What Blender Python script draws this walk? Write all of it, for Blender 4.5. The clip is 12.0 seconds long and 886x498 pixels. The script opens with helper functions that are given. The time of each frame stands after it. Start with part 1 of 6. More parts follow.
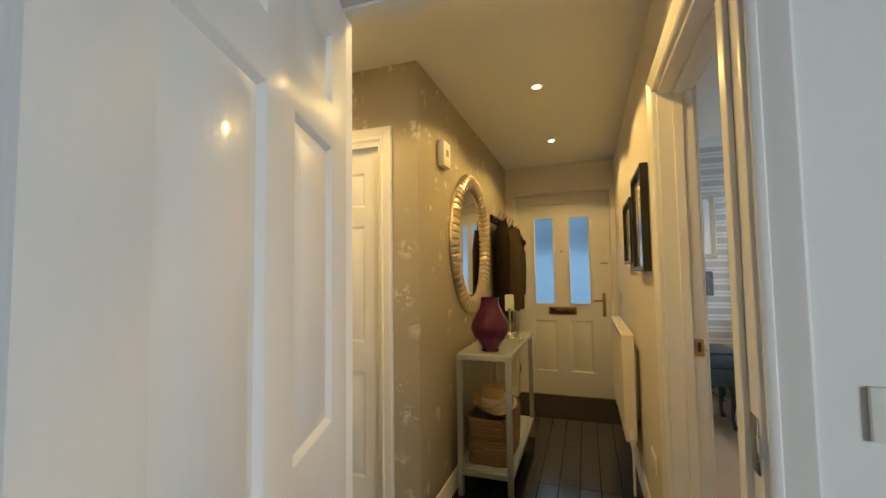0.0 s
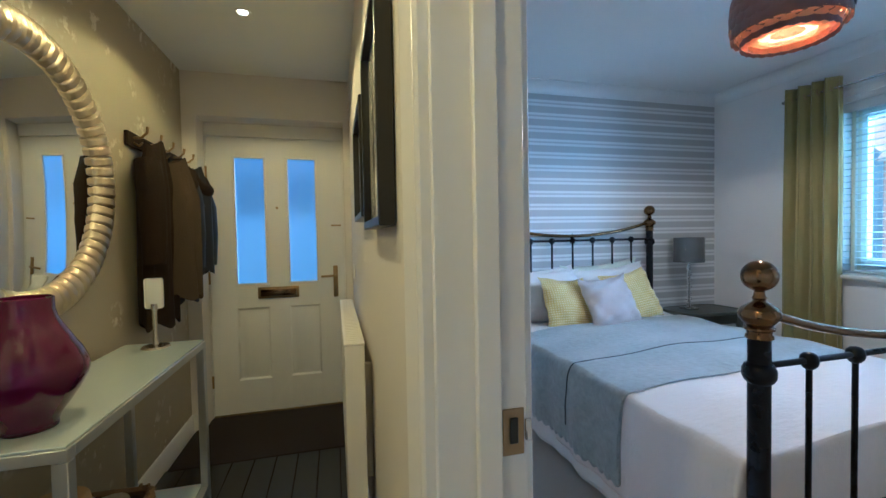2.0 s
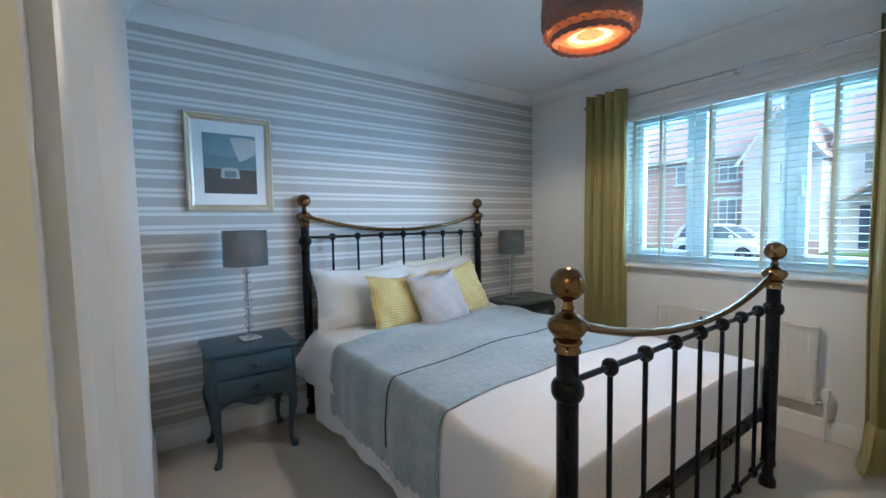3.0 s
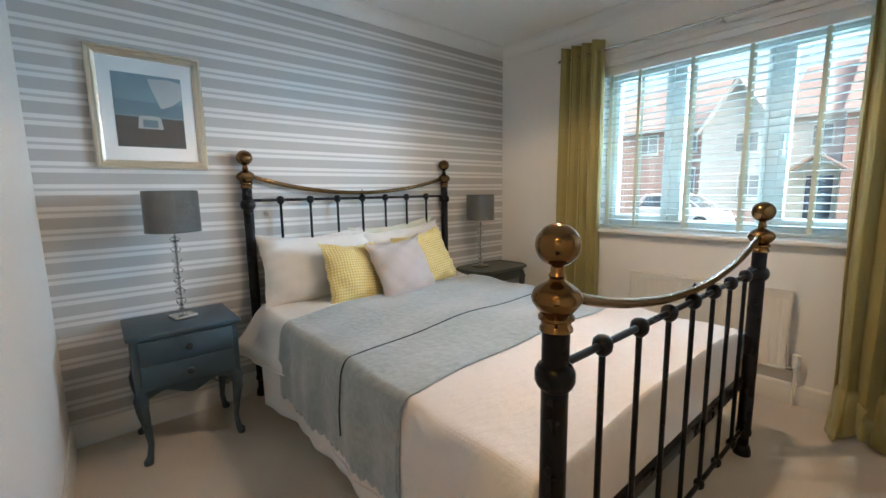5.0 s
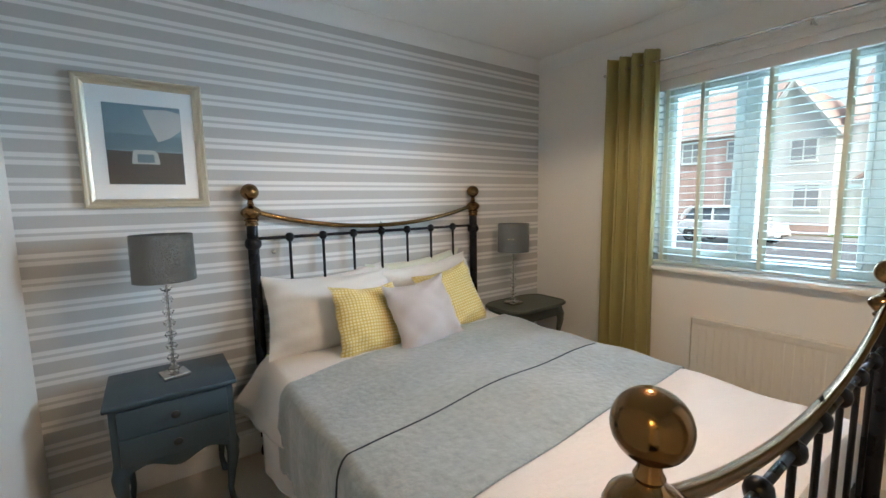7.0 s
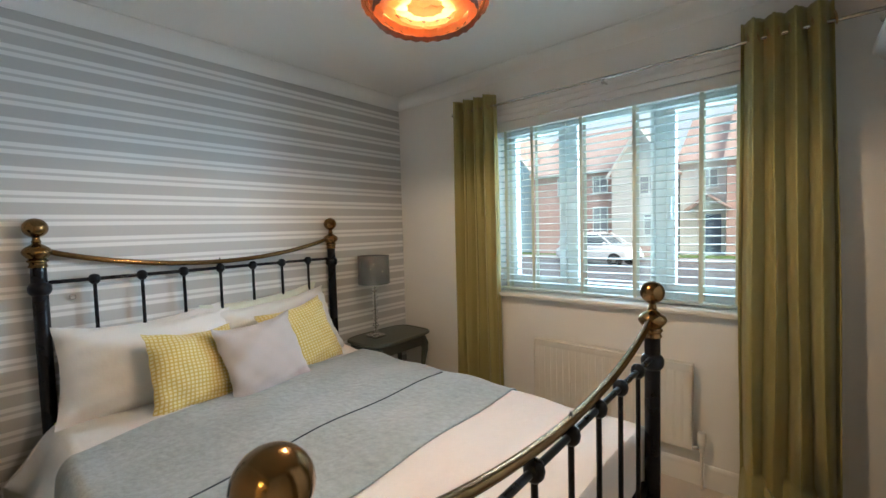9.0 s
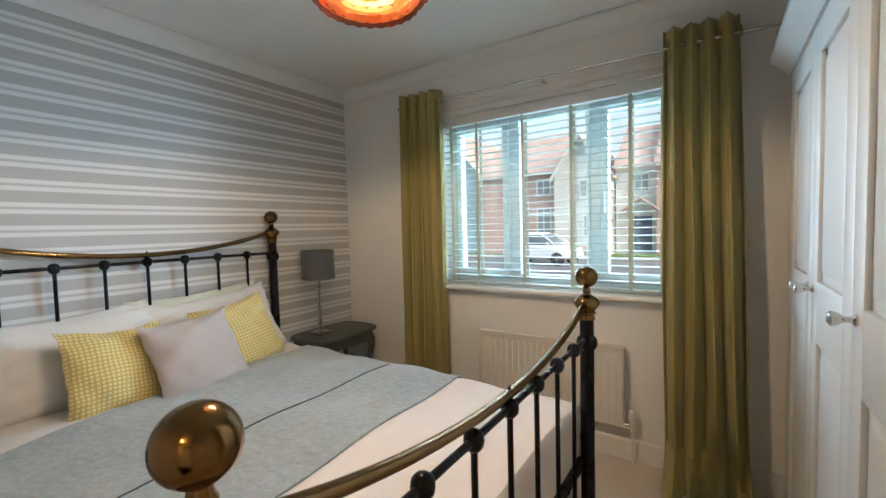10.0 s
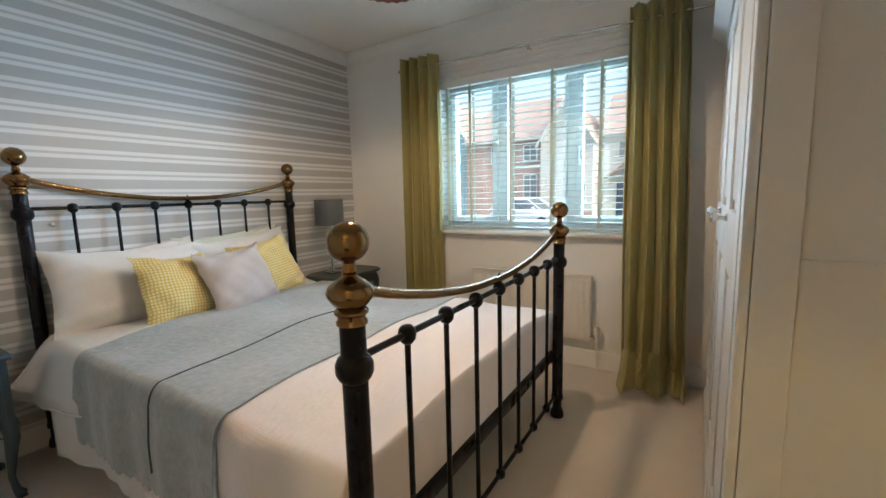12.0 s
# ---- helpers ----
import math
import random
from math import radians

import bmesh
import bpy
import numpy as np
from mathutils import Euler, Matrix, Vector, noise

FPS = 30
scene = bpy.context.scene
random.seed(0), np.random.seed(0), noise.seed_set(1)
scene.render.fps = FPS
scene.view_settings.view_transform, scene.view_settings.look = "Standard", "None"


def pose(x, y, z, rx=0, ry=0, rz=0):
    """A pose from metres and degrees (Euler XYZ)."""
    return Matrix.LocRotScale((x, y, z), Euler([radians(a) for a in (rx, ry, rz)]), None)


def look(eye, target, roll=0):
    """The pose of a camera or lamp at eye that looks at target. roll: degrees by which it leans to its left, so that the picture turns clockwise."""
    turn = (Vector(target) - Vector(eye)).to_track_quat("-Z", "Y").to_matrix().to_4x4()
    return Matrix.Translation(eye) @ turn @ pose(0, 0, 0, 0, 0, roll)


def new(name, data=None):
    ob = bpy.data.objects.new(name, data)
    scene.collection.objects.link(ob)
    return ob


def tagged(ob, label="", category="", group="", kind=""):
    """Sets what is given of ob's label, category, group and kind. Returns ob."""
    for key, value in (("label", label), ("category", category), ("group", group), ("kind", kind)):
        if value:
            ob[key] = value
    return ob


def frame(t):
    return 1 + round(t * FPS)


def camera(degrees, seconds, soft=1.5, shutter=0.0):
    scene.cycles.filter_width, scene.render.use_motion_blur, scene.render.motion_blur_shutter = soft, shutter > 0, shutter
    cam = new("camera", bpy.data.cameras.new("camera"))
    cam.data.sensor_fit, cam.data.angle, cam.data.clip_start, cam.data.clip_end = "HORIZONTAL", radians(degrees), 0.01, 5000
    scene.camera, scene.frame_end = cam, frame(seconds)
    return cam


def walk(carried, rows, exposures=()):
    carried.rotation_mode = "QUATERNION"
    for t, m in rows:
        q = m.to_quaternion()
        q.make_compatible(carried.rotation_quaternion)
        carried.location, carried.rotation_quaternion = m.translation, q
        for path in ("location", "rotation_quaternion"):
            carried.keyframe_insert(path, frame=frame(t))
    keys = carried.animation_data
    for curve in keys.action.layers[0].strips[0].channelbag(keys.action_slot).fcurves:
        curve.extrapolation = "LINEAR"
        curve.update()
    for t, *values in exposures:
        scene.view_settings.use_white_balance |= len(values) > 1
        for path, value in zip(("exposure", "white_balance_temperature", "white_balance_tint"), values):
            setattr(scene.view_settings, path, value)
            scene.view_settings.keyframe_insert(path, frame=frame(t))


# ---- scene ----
cam = camera(94.3, 12.0)
PATH = [
    (0, (1.086, 2.647, 1.306), (0.431, 4.533, 1.42), -0.8),
    (0.5, (1.058, 3.085, 1.307), (0.54, 5.016, 1.362), -0.8),
    (1, (1.011, 3.474, 1.283), (0.677, 5.446, 1.291), -1.0),
    (1.5, (1.078, 3.75, 1.278), (1.112, 5.75, 1.25), -0.9),
    (2, (1.251, 3.93, 1.276), (1.759, 5.864, 1.216), -1.1),
    (2.5, (1.404, 4.037, 1.284), (2.3, 5.822, 1.185), -1.1),
    (2.8, (1.499, 4.11, 1.305), (2.577, 5.79, 1.19), -1.0),
    (3, (1.544, 4.158, 1.312), (2.703, 5.783, 1.181), -1.0),
    (3.5, (1.614, 4.199, 1.303), (2.889, 5.729, 1.122), -0.9),
    (5.3, (1.748, 4.395, 1.249), (3.01, 5.919, 0.96), -1.1),
    (5.5, (1.782, 4.434, 1.246), (3.015, 5.983, 0.961), -1.0),
    (6, (1.844, 4.575, 1.289), (3.034, 6.158, 1.013), -1.1),
    (6.5, (1.921, 4.627, 1.342), (3.067, 6.248, 1.1), -1.2),
    (6.7, (1.932, 4.62, 1.387), (3.079, 6.241, 1.145), -1.1),
    (8.3, (2.151, 4.457, 1.433), (3.486, 5.941, 1.315), -1.6),
    (8.5, (2.173, 4.441, 1.431), (3.562, 5.876, 1.32), -1.6),
    (9, (2.205, 4.393, 1.423), (3.715, 5.7, 1.319), -1.6),
    (9.5, (2.224, 4.357, 1.394), (3.827, 5.548, 1.296), -1.4),
    (10, (2.204, 4.37, 1.367), (3.864, 5.481, 1.264), -1.5),
    (10.5, (2.144, 4.37, 1.347), (3.829, 5.441, 1.233), -1.5),
    (11, (2.072, 4.34, 1.324), (3.767, 5.393, 1.182), -1.5),
    (11.5, (1.946, 4.26, 1.286), (3.637, 5.31, 1.094), -1.4),
    (12, (1.786, 4.199, 1.241), (3.468, 5.25, 0.981), -1.4),
]
walk(cam, [(t, look(eye, target, roll)) for t, eye, target, roll in PATH],
     [(0.0, -0.05, 5450, 4), (0.5, -0.15, 4800, 1), (1.0, -0.12, 4450, 1), (1.5, -0.1, 3700, 2), (2.0, -0.1, 3900, 1), (2.5, -0.1, 4650, 3), (3.0, 0.0, 4400, 0), (3.5, 0.06, 5100, 3), (5.3, 0.15, 5350, 4), (6.7, 0.1, 5400, 4), (8.3, -0.08, 5600, 4), (11.0, -0.1, 5550, 4), (12.0, 0.0, 5500, 4)])
SKY, SUN, UPPER_FILL, SIDE, NORTH, BACKROOM, DOWN, PENDANT = 0.25, 1.0, 1000.0, 500.0, 650.0, 64.0, 28.0, 48.0
DOWNLIGHTS = ((-0.30, 3.88), (0.842, 4.0), (0.842, 5.09), (0.842, 6.17))
STRIPE, STRIPE_AT = 0.107, 1.722

# ---- world and large lights ----
world = bpy.data.worlds.new("world")
scene.world = world
world.use_nodes = True
wn = world.node_tree
sky = wn.nodes.new("ShaderNodeTexSky")
sky.sky_type = "NISHITA"
sky.sun_disc = False
sky.sun_elevation = radians(35)
sky.sun_rotation = radians(200)
sky.air_density, sky.dust_density = 1.0, 10.0
sky.ozone_density = 0.0
wn.links.new(sky.outputs["Color"], wn.nodes["Background"].inputs["Color"])
wn.nodes["Background"].inputs["Strength"].default_value = SKY


def lamp(name, kind, m, energy, colour, **settings):
    data = bpy.data.lights.new(name, kind)
    data.energy, data.color = energy, colour
    ob = new(name, data)
    ob.matrix_world = m
    for key, value in settings.items():
        if key == "size":
            data.size = value
        if key == "size_y":
            data.shape, data.size_y = "RECTANGLE", value
        if key == "radius":
            data.shadow_soft_size = value
        if key == "angle":
            data.angle = radians(value)
        if key == "spot":
            data.spot_size, data.spot_blend = radians(value), 0.25
    return ob


lamp("sun", "SUN", pose(0, 0, 20, 50, 0, 200), SUN, (1.0, 0.96, 0.9), angle=25)
# fill lamps added outdoors, above and beside the bedroom window's view, for sky light
lamp("upper_sky_fill", "AREA", look((10.0, 5.6, 4.45), (4.8, 5.3, 1.6)), UPPER_FILL, (0.66, 0.85, 1.0), size=6.0, size_y=1.0)
lamp("north_sky_fill", "AREA", look((7.6, 8.9, 1.9), (3.4, 4.0, 1.0)), NORTH, (0.68, 0.86, 1.0), size=1.6, size_y=2.0)
lamp("side_sky_fill", "AREA", look((7.4, 3.3, 1.9), (2.6, 6.4, 1.0)), SIDE, (0.68, 0.86, 1.0), size=1.8, size_y=2.2)
# fill lamp added at an unseen window, brightening the room behind
lamp("back_room_fill", "AREA", look((3.96, 0.95, 1.5), (0.8, 2.9, 1.2)), BACKROOM, (1.0, 0.96, 0.90), size=1.0, size_y=1.2)
for lx, ly in DOWNLIGHTS:
    lamp("downlight_bulb", "SPOT", pose(lx, ly, 2.375), DOWN, (1.0, 0.58, 0.15), radius=0.03, spot=145)
lamp("pendant_bulb", "SPOT", pose(3.272, 5.365, 2.130), PENDANT, (1.0, 0.66, 0.38), radius=0.05, spot=168)
lamp("pendant_glow", "POINT", pose(3.272, 5.365, 2.25), 10.0, (1.0, 0.50, 0.22), radius=0.03)


# ---- materials ----
def mat(name, colour, rough=0.6, metal=0.0, vary=0.06, scale=8.0, bump=0.0, bump_scale=60.0, spec=0.5, sheen=0.0, coat=0.0,
        trans=0.0, ior=1.5, stretch=(1, 1, 1), grain=0.0, grain_scale=80.0, random_vary=0.0):
    """A surface with colour drift at a large and a fine scale, and a fine relief."""
    m = bpy.data.materials.new(name)
    m.use_nodes = True
    nt = m.node_tree
    n, l = nt.nodes, nt.links
    bsdf = n["Principled BSDF"]
    coord = n.new("ShaderNodeTexCoord")
    mapping = n.new("ShaderNodeMapping")
    mapping.inputs["Scale"].default_value = stretch
    l.new(coord.outputs["Object"], mapping.inputs["Vector"])
    big = n.new("ShaderNodeTexNoise")
    big.inputs["Scale"].default_value = scale
    big.inputs["Detail"].default_value = 6
    l.new(mapping.outputs[0], big.inputs["Vector"])
    fine = n.new("ShaderNodeTexNoise")
    fine.inputs["Scale"].default_value = grain_scale
    fine.inputs["Detail"].default_value = 3
    l.new(mapping.outputs[0], fine.inputs["Vector"])
    value = n.new("ShaderNodeMath")
    value.operation = "MULTIPLY_ADD"
    l.new(big.outputs["Fac"], value.inputs[0])
    value.inputs[1].default_value = 2 * vary
    value.inputs[2].default_value = 1 - vary
    value2 = n.new("ShaderNodeMath")
    value2.operation = "MULTIPLY_ADD"
    l.new(fine.outputs["Fac"], value2.inputs[0])
    value2.inputs[1].default_value = 2 * grain
    value2.inputs[2].default_value = -grain
    total = n.new("ShaderNodeMath")
    l.new(value.outputs[0], total.inputs[0])
    l.new(value2.outputs[0], total.inputs[1])
    out = total
    if random_vary:
        info = n.new("ShaderNodeObjectInfo")
        rnd = n.new("ShaderNodeMath")
        rnd.operation = "MULTIPLY_ADD"
        l.new(info.outputs["Random"], rnd.inputs[0])
        rnd.inputs[1].default_value = 2 * random_vary
        rnd.inputs[2].default_value = -random_vary
        out = n.new("ShaderNodeMath")
        l.new(total.outputs[0], out.inputs[0])
        l.new(rnd.outputs[0], out.inputs[1])
    mult = n.new("ShaderNodeVectorMath")
    mult.operation = "SCALE"
    mult.inputs[0].default_value = colour
    l.new(out.outputs[0], mult.inputs["Scale"])
    l.new(mult.outputs[0], bsdf.inputs["Base Color"])
    rr = n.new("ShaderNodeMath")
    rr.operation = "MULTIPLY_ADD"
    l.new(big.outputs["Fac"], rr.inputs[0])
    rr.inputs[1].default_value = 0.12
    rr.inputs[2].default_value = max(0.0, rough - 0.06)
    l.new(rr.outputs[0], bsdf.inputs["Roughness"])
    bsdf.inputs["Metallic"].default_value = metal
    bsdf.inputs["Specular IOR Level"].default_value = spec
    bsdf.inputs["Coat Weight"].default_value = coat
    bsdf.inputs["Sheen Weight"].default_value = sheen
    bsdf.inputs["Transmission Weight"].default_value = trans
    bsdf.inputs["IOR"].default_value = ior
    if bump:
        tex = n.new("ShaderNodeTexNoise")
        tex.inputs["Scale"].default_value = bump_scale
        tex.inputs["Detail"].default_value = 5
        l.new(mapping.outputs[0], tex.inputs["Vector"])
        bp = n.new("ShaderNodeBump")
        bp.inputs["Strength"].default_value = bump
        bp.inputs["Distance"].default_value = 0.01
        l.new(tex.outputs["Fac"], bp.inputs["Height"])
        l.new(bp.outputs[0], bsdf.inputs["Normal"])
    return m


def nodes_of(m):
    return m.node_tree.nodes, m.node_tree.links, m.node_tree.nodes["Principled BSDF"]


white_wall = mat("white_wall_paint", (0.80, 0.785, 0.75), 0.8, vary=0.02, scale=2, bump=0.06, bump_scale=180)
hall_wall = mat("cream_wall_paint", (0.70, 0.66, 0.60), 0.75, vary=0.03, scale=2, bump=0.06, bump_scale=180)
# dark colour for unseen surfaces of the room behind, to cut bounced light
low_bounce = mat("low_bounce_paint", (0.26, 0.24, 0.22), 0.8, vary=0.03, scale=2, bump=0.05, bump_scale=180)
ceiling_paint = mat("ceiling_paint", (0.78, 0.78, 0.76), 0.85, vary=0.02, scale=1.5, bump=0.05, bump_scale=200)
gloss_white = mat("white_gloss_paint", (0.78, 0.76, 0.72), 0.36, vary=0.012, scale=3)
panel_white = mat("white_door_paint", (0.76, 0.75, 0.73), 0.3, vary=0.02, scale=4, bump=0.08, bump_scale=30, stretch=(6, 6, 0.6), coat=0.25)
upvc = mat("white_upvc", (0.74, 0.80, 0.78), 0.25, vary=0.01, scale=3)
carpet = mat("beige_carpet", (0.66, 0.57, 0.46), 0.95, vary=0.10, scale=3, bump=0.8, bump_scale=320, grain=0.15, grain_scale=260, sheen=0.3)
laminate = mat("dark_laminate", (0.011, 0.012, 0.018), 0.15, spec=0.35, vary=0.2, scale=4, bump=0.04, bump_scale=40, stretch=(9, 0.7, 1), grain=0.1, grain_scale=30, random_vary=0.15)
mat_fibre = mat("dark_door_mat", (0.022, 0.014, 0.012), 0.95, vary=0.2, scale=10, bump=0.9, bump_scale=220, grain=0.3, grain_scale=200)
iron = mat("black_iron_enamel", (0.004, 0.004, 0.006), 0.28, vary=0.2, scale=10, bump=0.04, bump_scale=50, spec=0.25)
brass = mat("aged_brass", (0.215, 0.128, 0.052), 0.17, metal=1.0, vary=0.25, scale=14, bump=0.03, bump_scale=60)
chrome = mat("brushed_steel", (0.62, 0.60, 0.57), 0.25, metal=1.0, vary=0.05)
antique = mat("antique_brass", (0.34, 0.24, 0.12), 0.3, metal=1.0, vary=0.15)
silver_leaf = mat("champagne_silver_leaf", (0.62, 0.53, 0.37), 0.36, metal=1.0, vary=0.14, scale=12, bump=0.05)
frame_champagne = mat("champagne_frame", (0.76, 0.70, 0.56), 0.30, metal=0.85, vary=0.04, scale=10)
mirror_glass = mat("mirror_glass", (0.92, 0.93, 0.93), 0.02, metal=1.0, vary=0.0)
nodes_of(mirror_glass)[2].inputs["Roughness"].default_value = 0.01
for lk in list(mirror_glass.node_tree.links):
    if lk.to_socket.name == "Roughness":
        mirror_glass.node_tree.links.remove(lk)
black_frame = mat("black_frame", (0.012, 0.011, 0.011), 0.3, vary=0.1)
mount_card = mat("white_mount_card", (0.82, 0.81, 0.78), 0.8, vary=0.01)
console_metal = mat("silver_painted_metal", (0.53, 0.54, 0.55), 0.32, metal=0.75, vary=0.05)
vase_glaze = mat("plum_glaze", (0.085, 0.003, 0.045), 0.12, vary=0.25, scale=9, coat=0.3)
wicker = mat("wicker", (0.20, 0.125, 0.06), 0.7, vary=0.3, scale=25, bump=0.4, bump_scale=90, random_vary=0.15)
straw = mat("straw", (0.52, 0.36, 0.17), 0.75, vary=0.15, scale=30, bump=0.5, bump_scale=160)
straw_pale = mat("pale_straw", (0.66, 0.58, 0.44), 0.75, vary=0.15, scale=30, bump=0.5, bump_scale=160)
coat_brown = mat("brown_wool", (0.018, 0.011, 0.006), 0.9, vary=0.25, scale=9, bump=0.4, bump_scale=120, spec=0.2)
coat_black = mat("black_quilted_nylon", (0.008, 0.008, 0.011), 0.5, vary=0.3, scale=12, bump=0.3, bump_scale=30)
coat_navy = mat("navy_cotton", (0.009, 0.011, 0.022), 0.8, vary=0.3, scale=8, bump=0.3, bump_scale=90, spec=0.2)
fur = mat("dark_fur", (0.028, 0.017, 0.012), 0.9, vary=0.4, scale=30, bump=0.9, bump_scale=120, spec=0.2)
tag_white = mat("white_fabric", (0.75, 0.75, 0.73), 0.8, vary=0.05)
radiator_white = mat("white_enamel", (0.78, 0.74, 0.66), 0.3, vary=0.02, scale=4, coat=0.2)
plastic_white = mat("white_plastic", (0.78, 0.76, 0.70), 0.35, vary=0.02)
blue_paint = mat("blue_grey_paint", (0.038, 0.062, 0.080), 0.42, vary=0.12, scale=9, bump=0.06, bump_scale=40, stretch=(1, 6, 1))
green_paint = mat("grey_green_paint", (0.075, 0.085, 0.070), 0.42, vary=0.12, scale=9, bump=0.06, bump_scale=40)
dark_knob = mat("dark_knob", (0.012, 0.014, 0.017), 0.35)
lamp_crystal = mat("crystal", (0.97, 0.98, 0.98), 0.03, trans=1.0, ior=1.5, vary=0.0)
shade_silver = mat("silver_sequin_shade", (0.21, 0.21, 0.20), 0.20, metal=0.9, vary=0.06, scale=16, bump=1.0, bump_scale=130)
curtain_green = mat("olive_curtain_cloth", (0.295, 0.25, 0.075), 0.8, vary=0.12, scale=5, bump=0.25, bump_scale=240, stretch=(1, 1, 0.3), sheen=0.35)
# white slats coloured greyer, to dim them against the strong outdoor fill lamps
blind_dimmed = mat("dimmed_white_slat", (0.47, 0.52, 0.50), 0.4, vary=0.02)
tape_cream = mat("cream_ladder_tape", (0.62, 0.64, 0.53), 0.9, vary=0.06, scale=40)
sheet_white = mat("white_cotton", (0.78, 0.76, 0.73), 0.9, vary=0.03, scale=4, bump=0.4, bump_scale=13, sheen=0.15)
cushion_grey = mat("grey_linen", (0.50, 0.46, 0.45), 0.9, vary=0.05, scale=8, bump=0.3, bump_scale=260, sheen=0.2)
green_sheet = mat("lime_cotton", (0.36, 0.42, 0.08), 0.9, vary=0.08)
wardrobe_paint = mat("pale_grey_wardrobe_paint", (0.68, 0.67, 0.64), 0.32, vary=0.03, scale=4, bump=0.04, bump_scale=40, coat=0.15)
cable_black = mat("black_cable", (0.01, 0.01, 0.01), 0.5)
skirting_paint = gloss_white


def striped_paper():
    """Horizontal stripes in two greys and white, with a faint uneven print."""
    m = mat("striped_wallpaper", (0.5, 0.5, 0.5), 0.7, vary=0.04, scale=3, bump=0.05, bump_scale=200)
    n, l, bsdf = nodes_of(m)
    geo = n.new("ShaderNodeNewGeometry")
    sep = n.new("ShaderNodeSeparateXYZ")
    l.new(geo.outputs["Position"], sep.inputs[0])
    a = n.new("ShaderNodeMath")
    a.operation = "MULTIPLY_ADD"
    l.new(sep.outputs["Z"], a.inputs[0])
    a.inputs[1].default_value = 1 / STRIPE
    a.inputs[2].default_value = -STRIPE_AT / STRIPE + 0.5 + 20
    f = n.new("ShaderNodeMath")
    f.operation = "FRACT"
    l.new(a.outputs[0], f.inputs[0])
    ramp = n.new("ShaderNodeValToRGB")
    ramp.color_ramp.interpolation = "LINEAR"
    grey, pale, mid = (0.46, 0.45, 0.43, 1), (0.72, 0.71, 0.685, 1), (0.51, 0.50, 0.48, 1)
    stops = [(0.0, grey), (0.235, grey), (0.275, pale), (0.425, pale), (0.455, mid), (0.545, mid), (0.575, pale), (0.725, pale), (0.765, grey)]
    els = ramp.color_ramp.elements
    els[0].position, els[0].color = stops[0]
    els[1].position, els[1].color = stops[-1]
    for p, c in stops[1:-1]:
        e = els.new(p)
        e.color = c
    l.new(f.outputs[0], ramp.inputs[0])
    old = bsdf.inputs["Base Color"].links[0].from_node
    l.new(ramp.outputs[0], old.inputs[0])
    return m


def sprig_paper():
    """Beige paper with pale silver sprigs."""
    m = mat("sprig_wallpaper", (0.37, 0.325, 0.235), 0.5, vary=0.06, scale=2, bump=0.05, bump_scale=150)
    n, l, bsdf = nodes_of(m)
    geo = n.new("ShaderNodeNewGeometry")
    warp = n.new("ShaderNodeTexNoise")
    warp.inputs["Scale"].default_value = 26
    warp.inputs["Detail"].default_value = 3
    l.new(geo.outputs["Position"], warp.inputs["Vector"])
    spots = n.new("ShaderNodeTexVoronoi")
    spots.inputs["Scale"].default_value = 5.6
    spots.inputs["Randomness"].default_value = 0.75
    l.new(geo.outputs["Position"], spots.inputs["Vector"])
    near = n.new("ShaderNodeMapRange")
    near.inputs[1].default_value, near.inputs[2].default_value = 0.42, 0.12
    l.new(spots.outputs["Distance"], near.inputs[0])
    leaf = n.new("ShaderNodeMapRange")
    leaf.inputs[1].default_value, leaf.inputs[2].default_value = 0.52, 0.60
    l.new(warp.outputs["Fac"], leaf.inputs[0])
    both = n.new("ShaderNodeMath")
    both.operation = "MULTIPLY"
    l.new(near.outputs[0], both.inputs[0])
    l.new(leaf.outputs[0], both.inputs[1])
    mix = n.new("ShaderNodeMix")
    mix.data_type = "RGBA"
    l.new(both.outputs[0], mix.inputs["Factor"])
    mix.inputs["A"].default_value = (0.37, 0.325, 0.235, 1)
    mix.inputs["B"].default_value = (0.64, 0.60, 0.50, 1)
    old = bsdf.inputs["Base Color"].links[0].from_node
    l.new(mix.outputs["Result"], old.inputs[0])
    return m


def checked(name, a, b, size, uv=True):
    """A small woven check, laid over the cushion's own sheet."""
    m = mat(name, a, 0.9, vary=0.06, scale=6, bump=0.3, bump_scale=250, sheen=0.2)
    n, l, bsdf = nodes_of(m)
    co = n.new("ShaderNodeUVMap")
    ck = n.new("ShaderNodeTexBrick")
    ck.offset, ck.squash = 0.0, 1.0
    for key, value in (("Scale", size), ("Mortar Size", 0.11), ("Mortar Smooth", 0.3), ("Brick Width", 0.5), ("Row Height", 0.5)):
        ck.inputs[key].default_value = value
    ck.inputs["Color1"].default_value = (*b, 1)
    ck.inputs["Color2"].default_value = (*b, 1)
    ck.inputs["Mortar"].default_value = (*a, 1)
    wob = n.new("ShaderNodeTexNoise")
    wob.inputs["Scale"].default_value = 60
    l.new(co.outputs[0], wob.inputs["Vector"])
    add = n.new("ShaderNodeVectorMath")
    add.operation = "MULTIPLY_ADD"
    l.new(wob.outputs["Color"], add.inputs[0])
    add.inputs[1].default_value = (0.004, 0.004, 0)
    l.new(co.outputs[0], add.inputs[2])
    l.new(add.outputs[0], ck.inputs["Vector"])
    old = bsdf.inputs["Base Color"].links[0].from_node
    l.new(ck.outputs["Color"], old.inputs[0])
    return m


def glass(name, rough, tint=(1, 1, 1)):
    m = mat(name, tint, rough, vary=0.0, trans=1.0, ior=1.45)
    return m


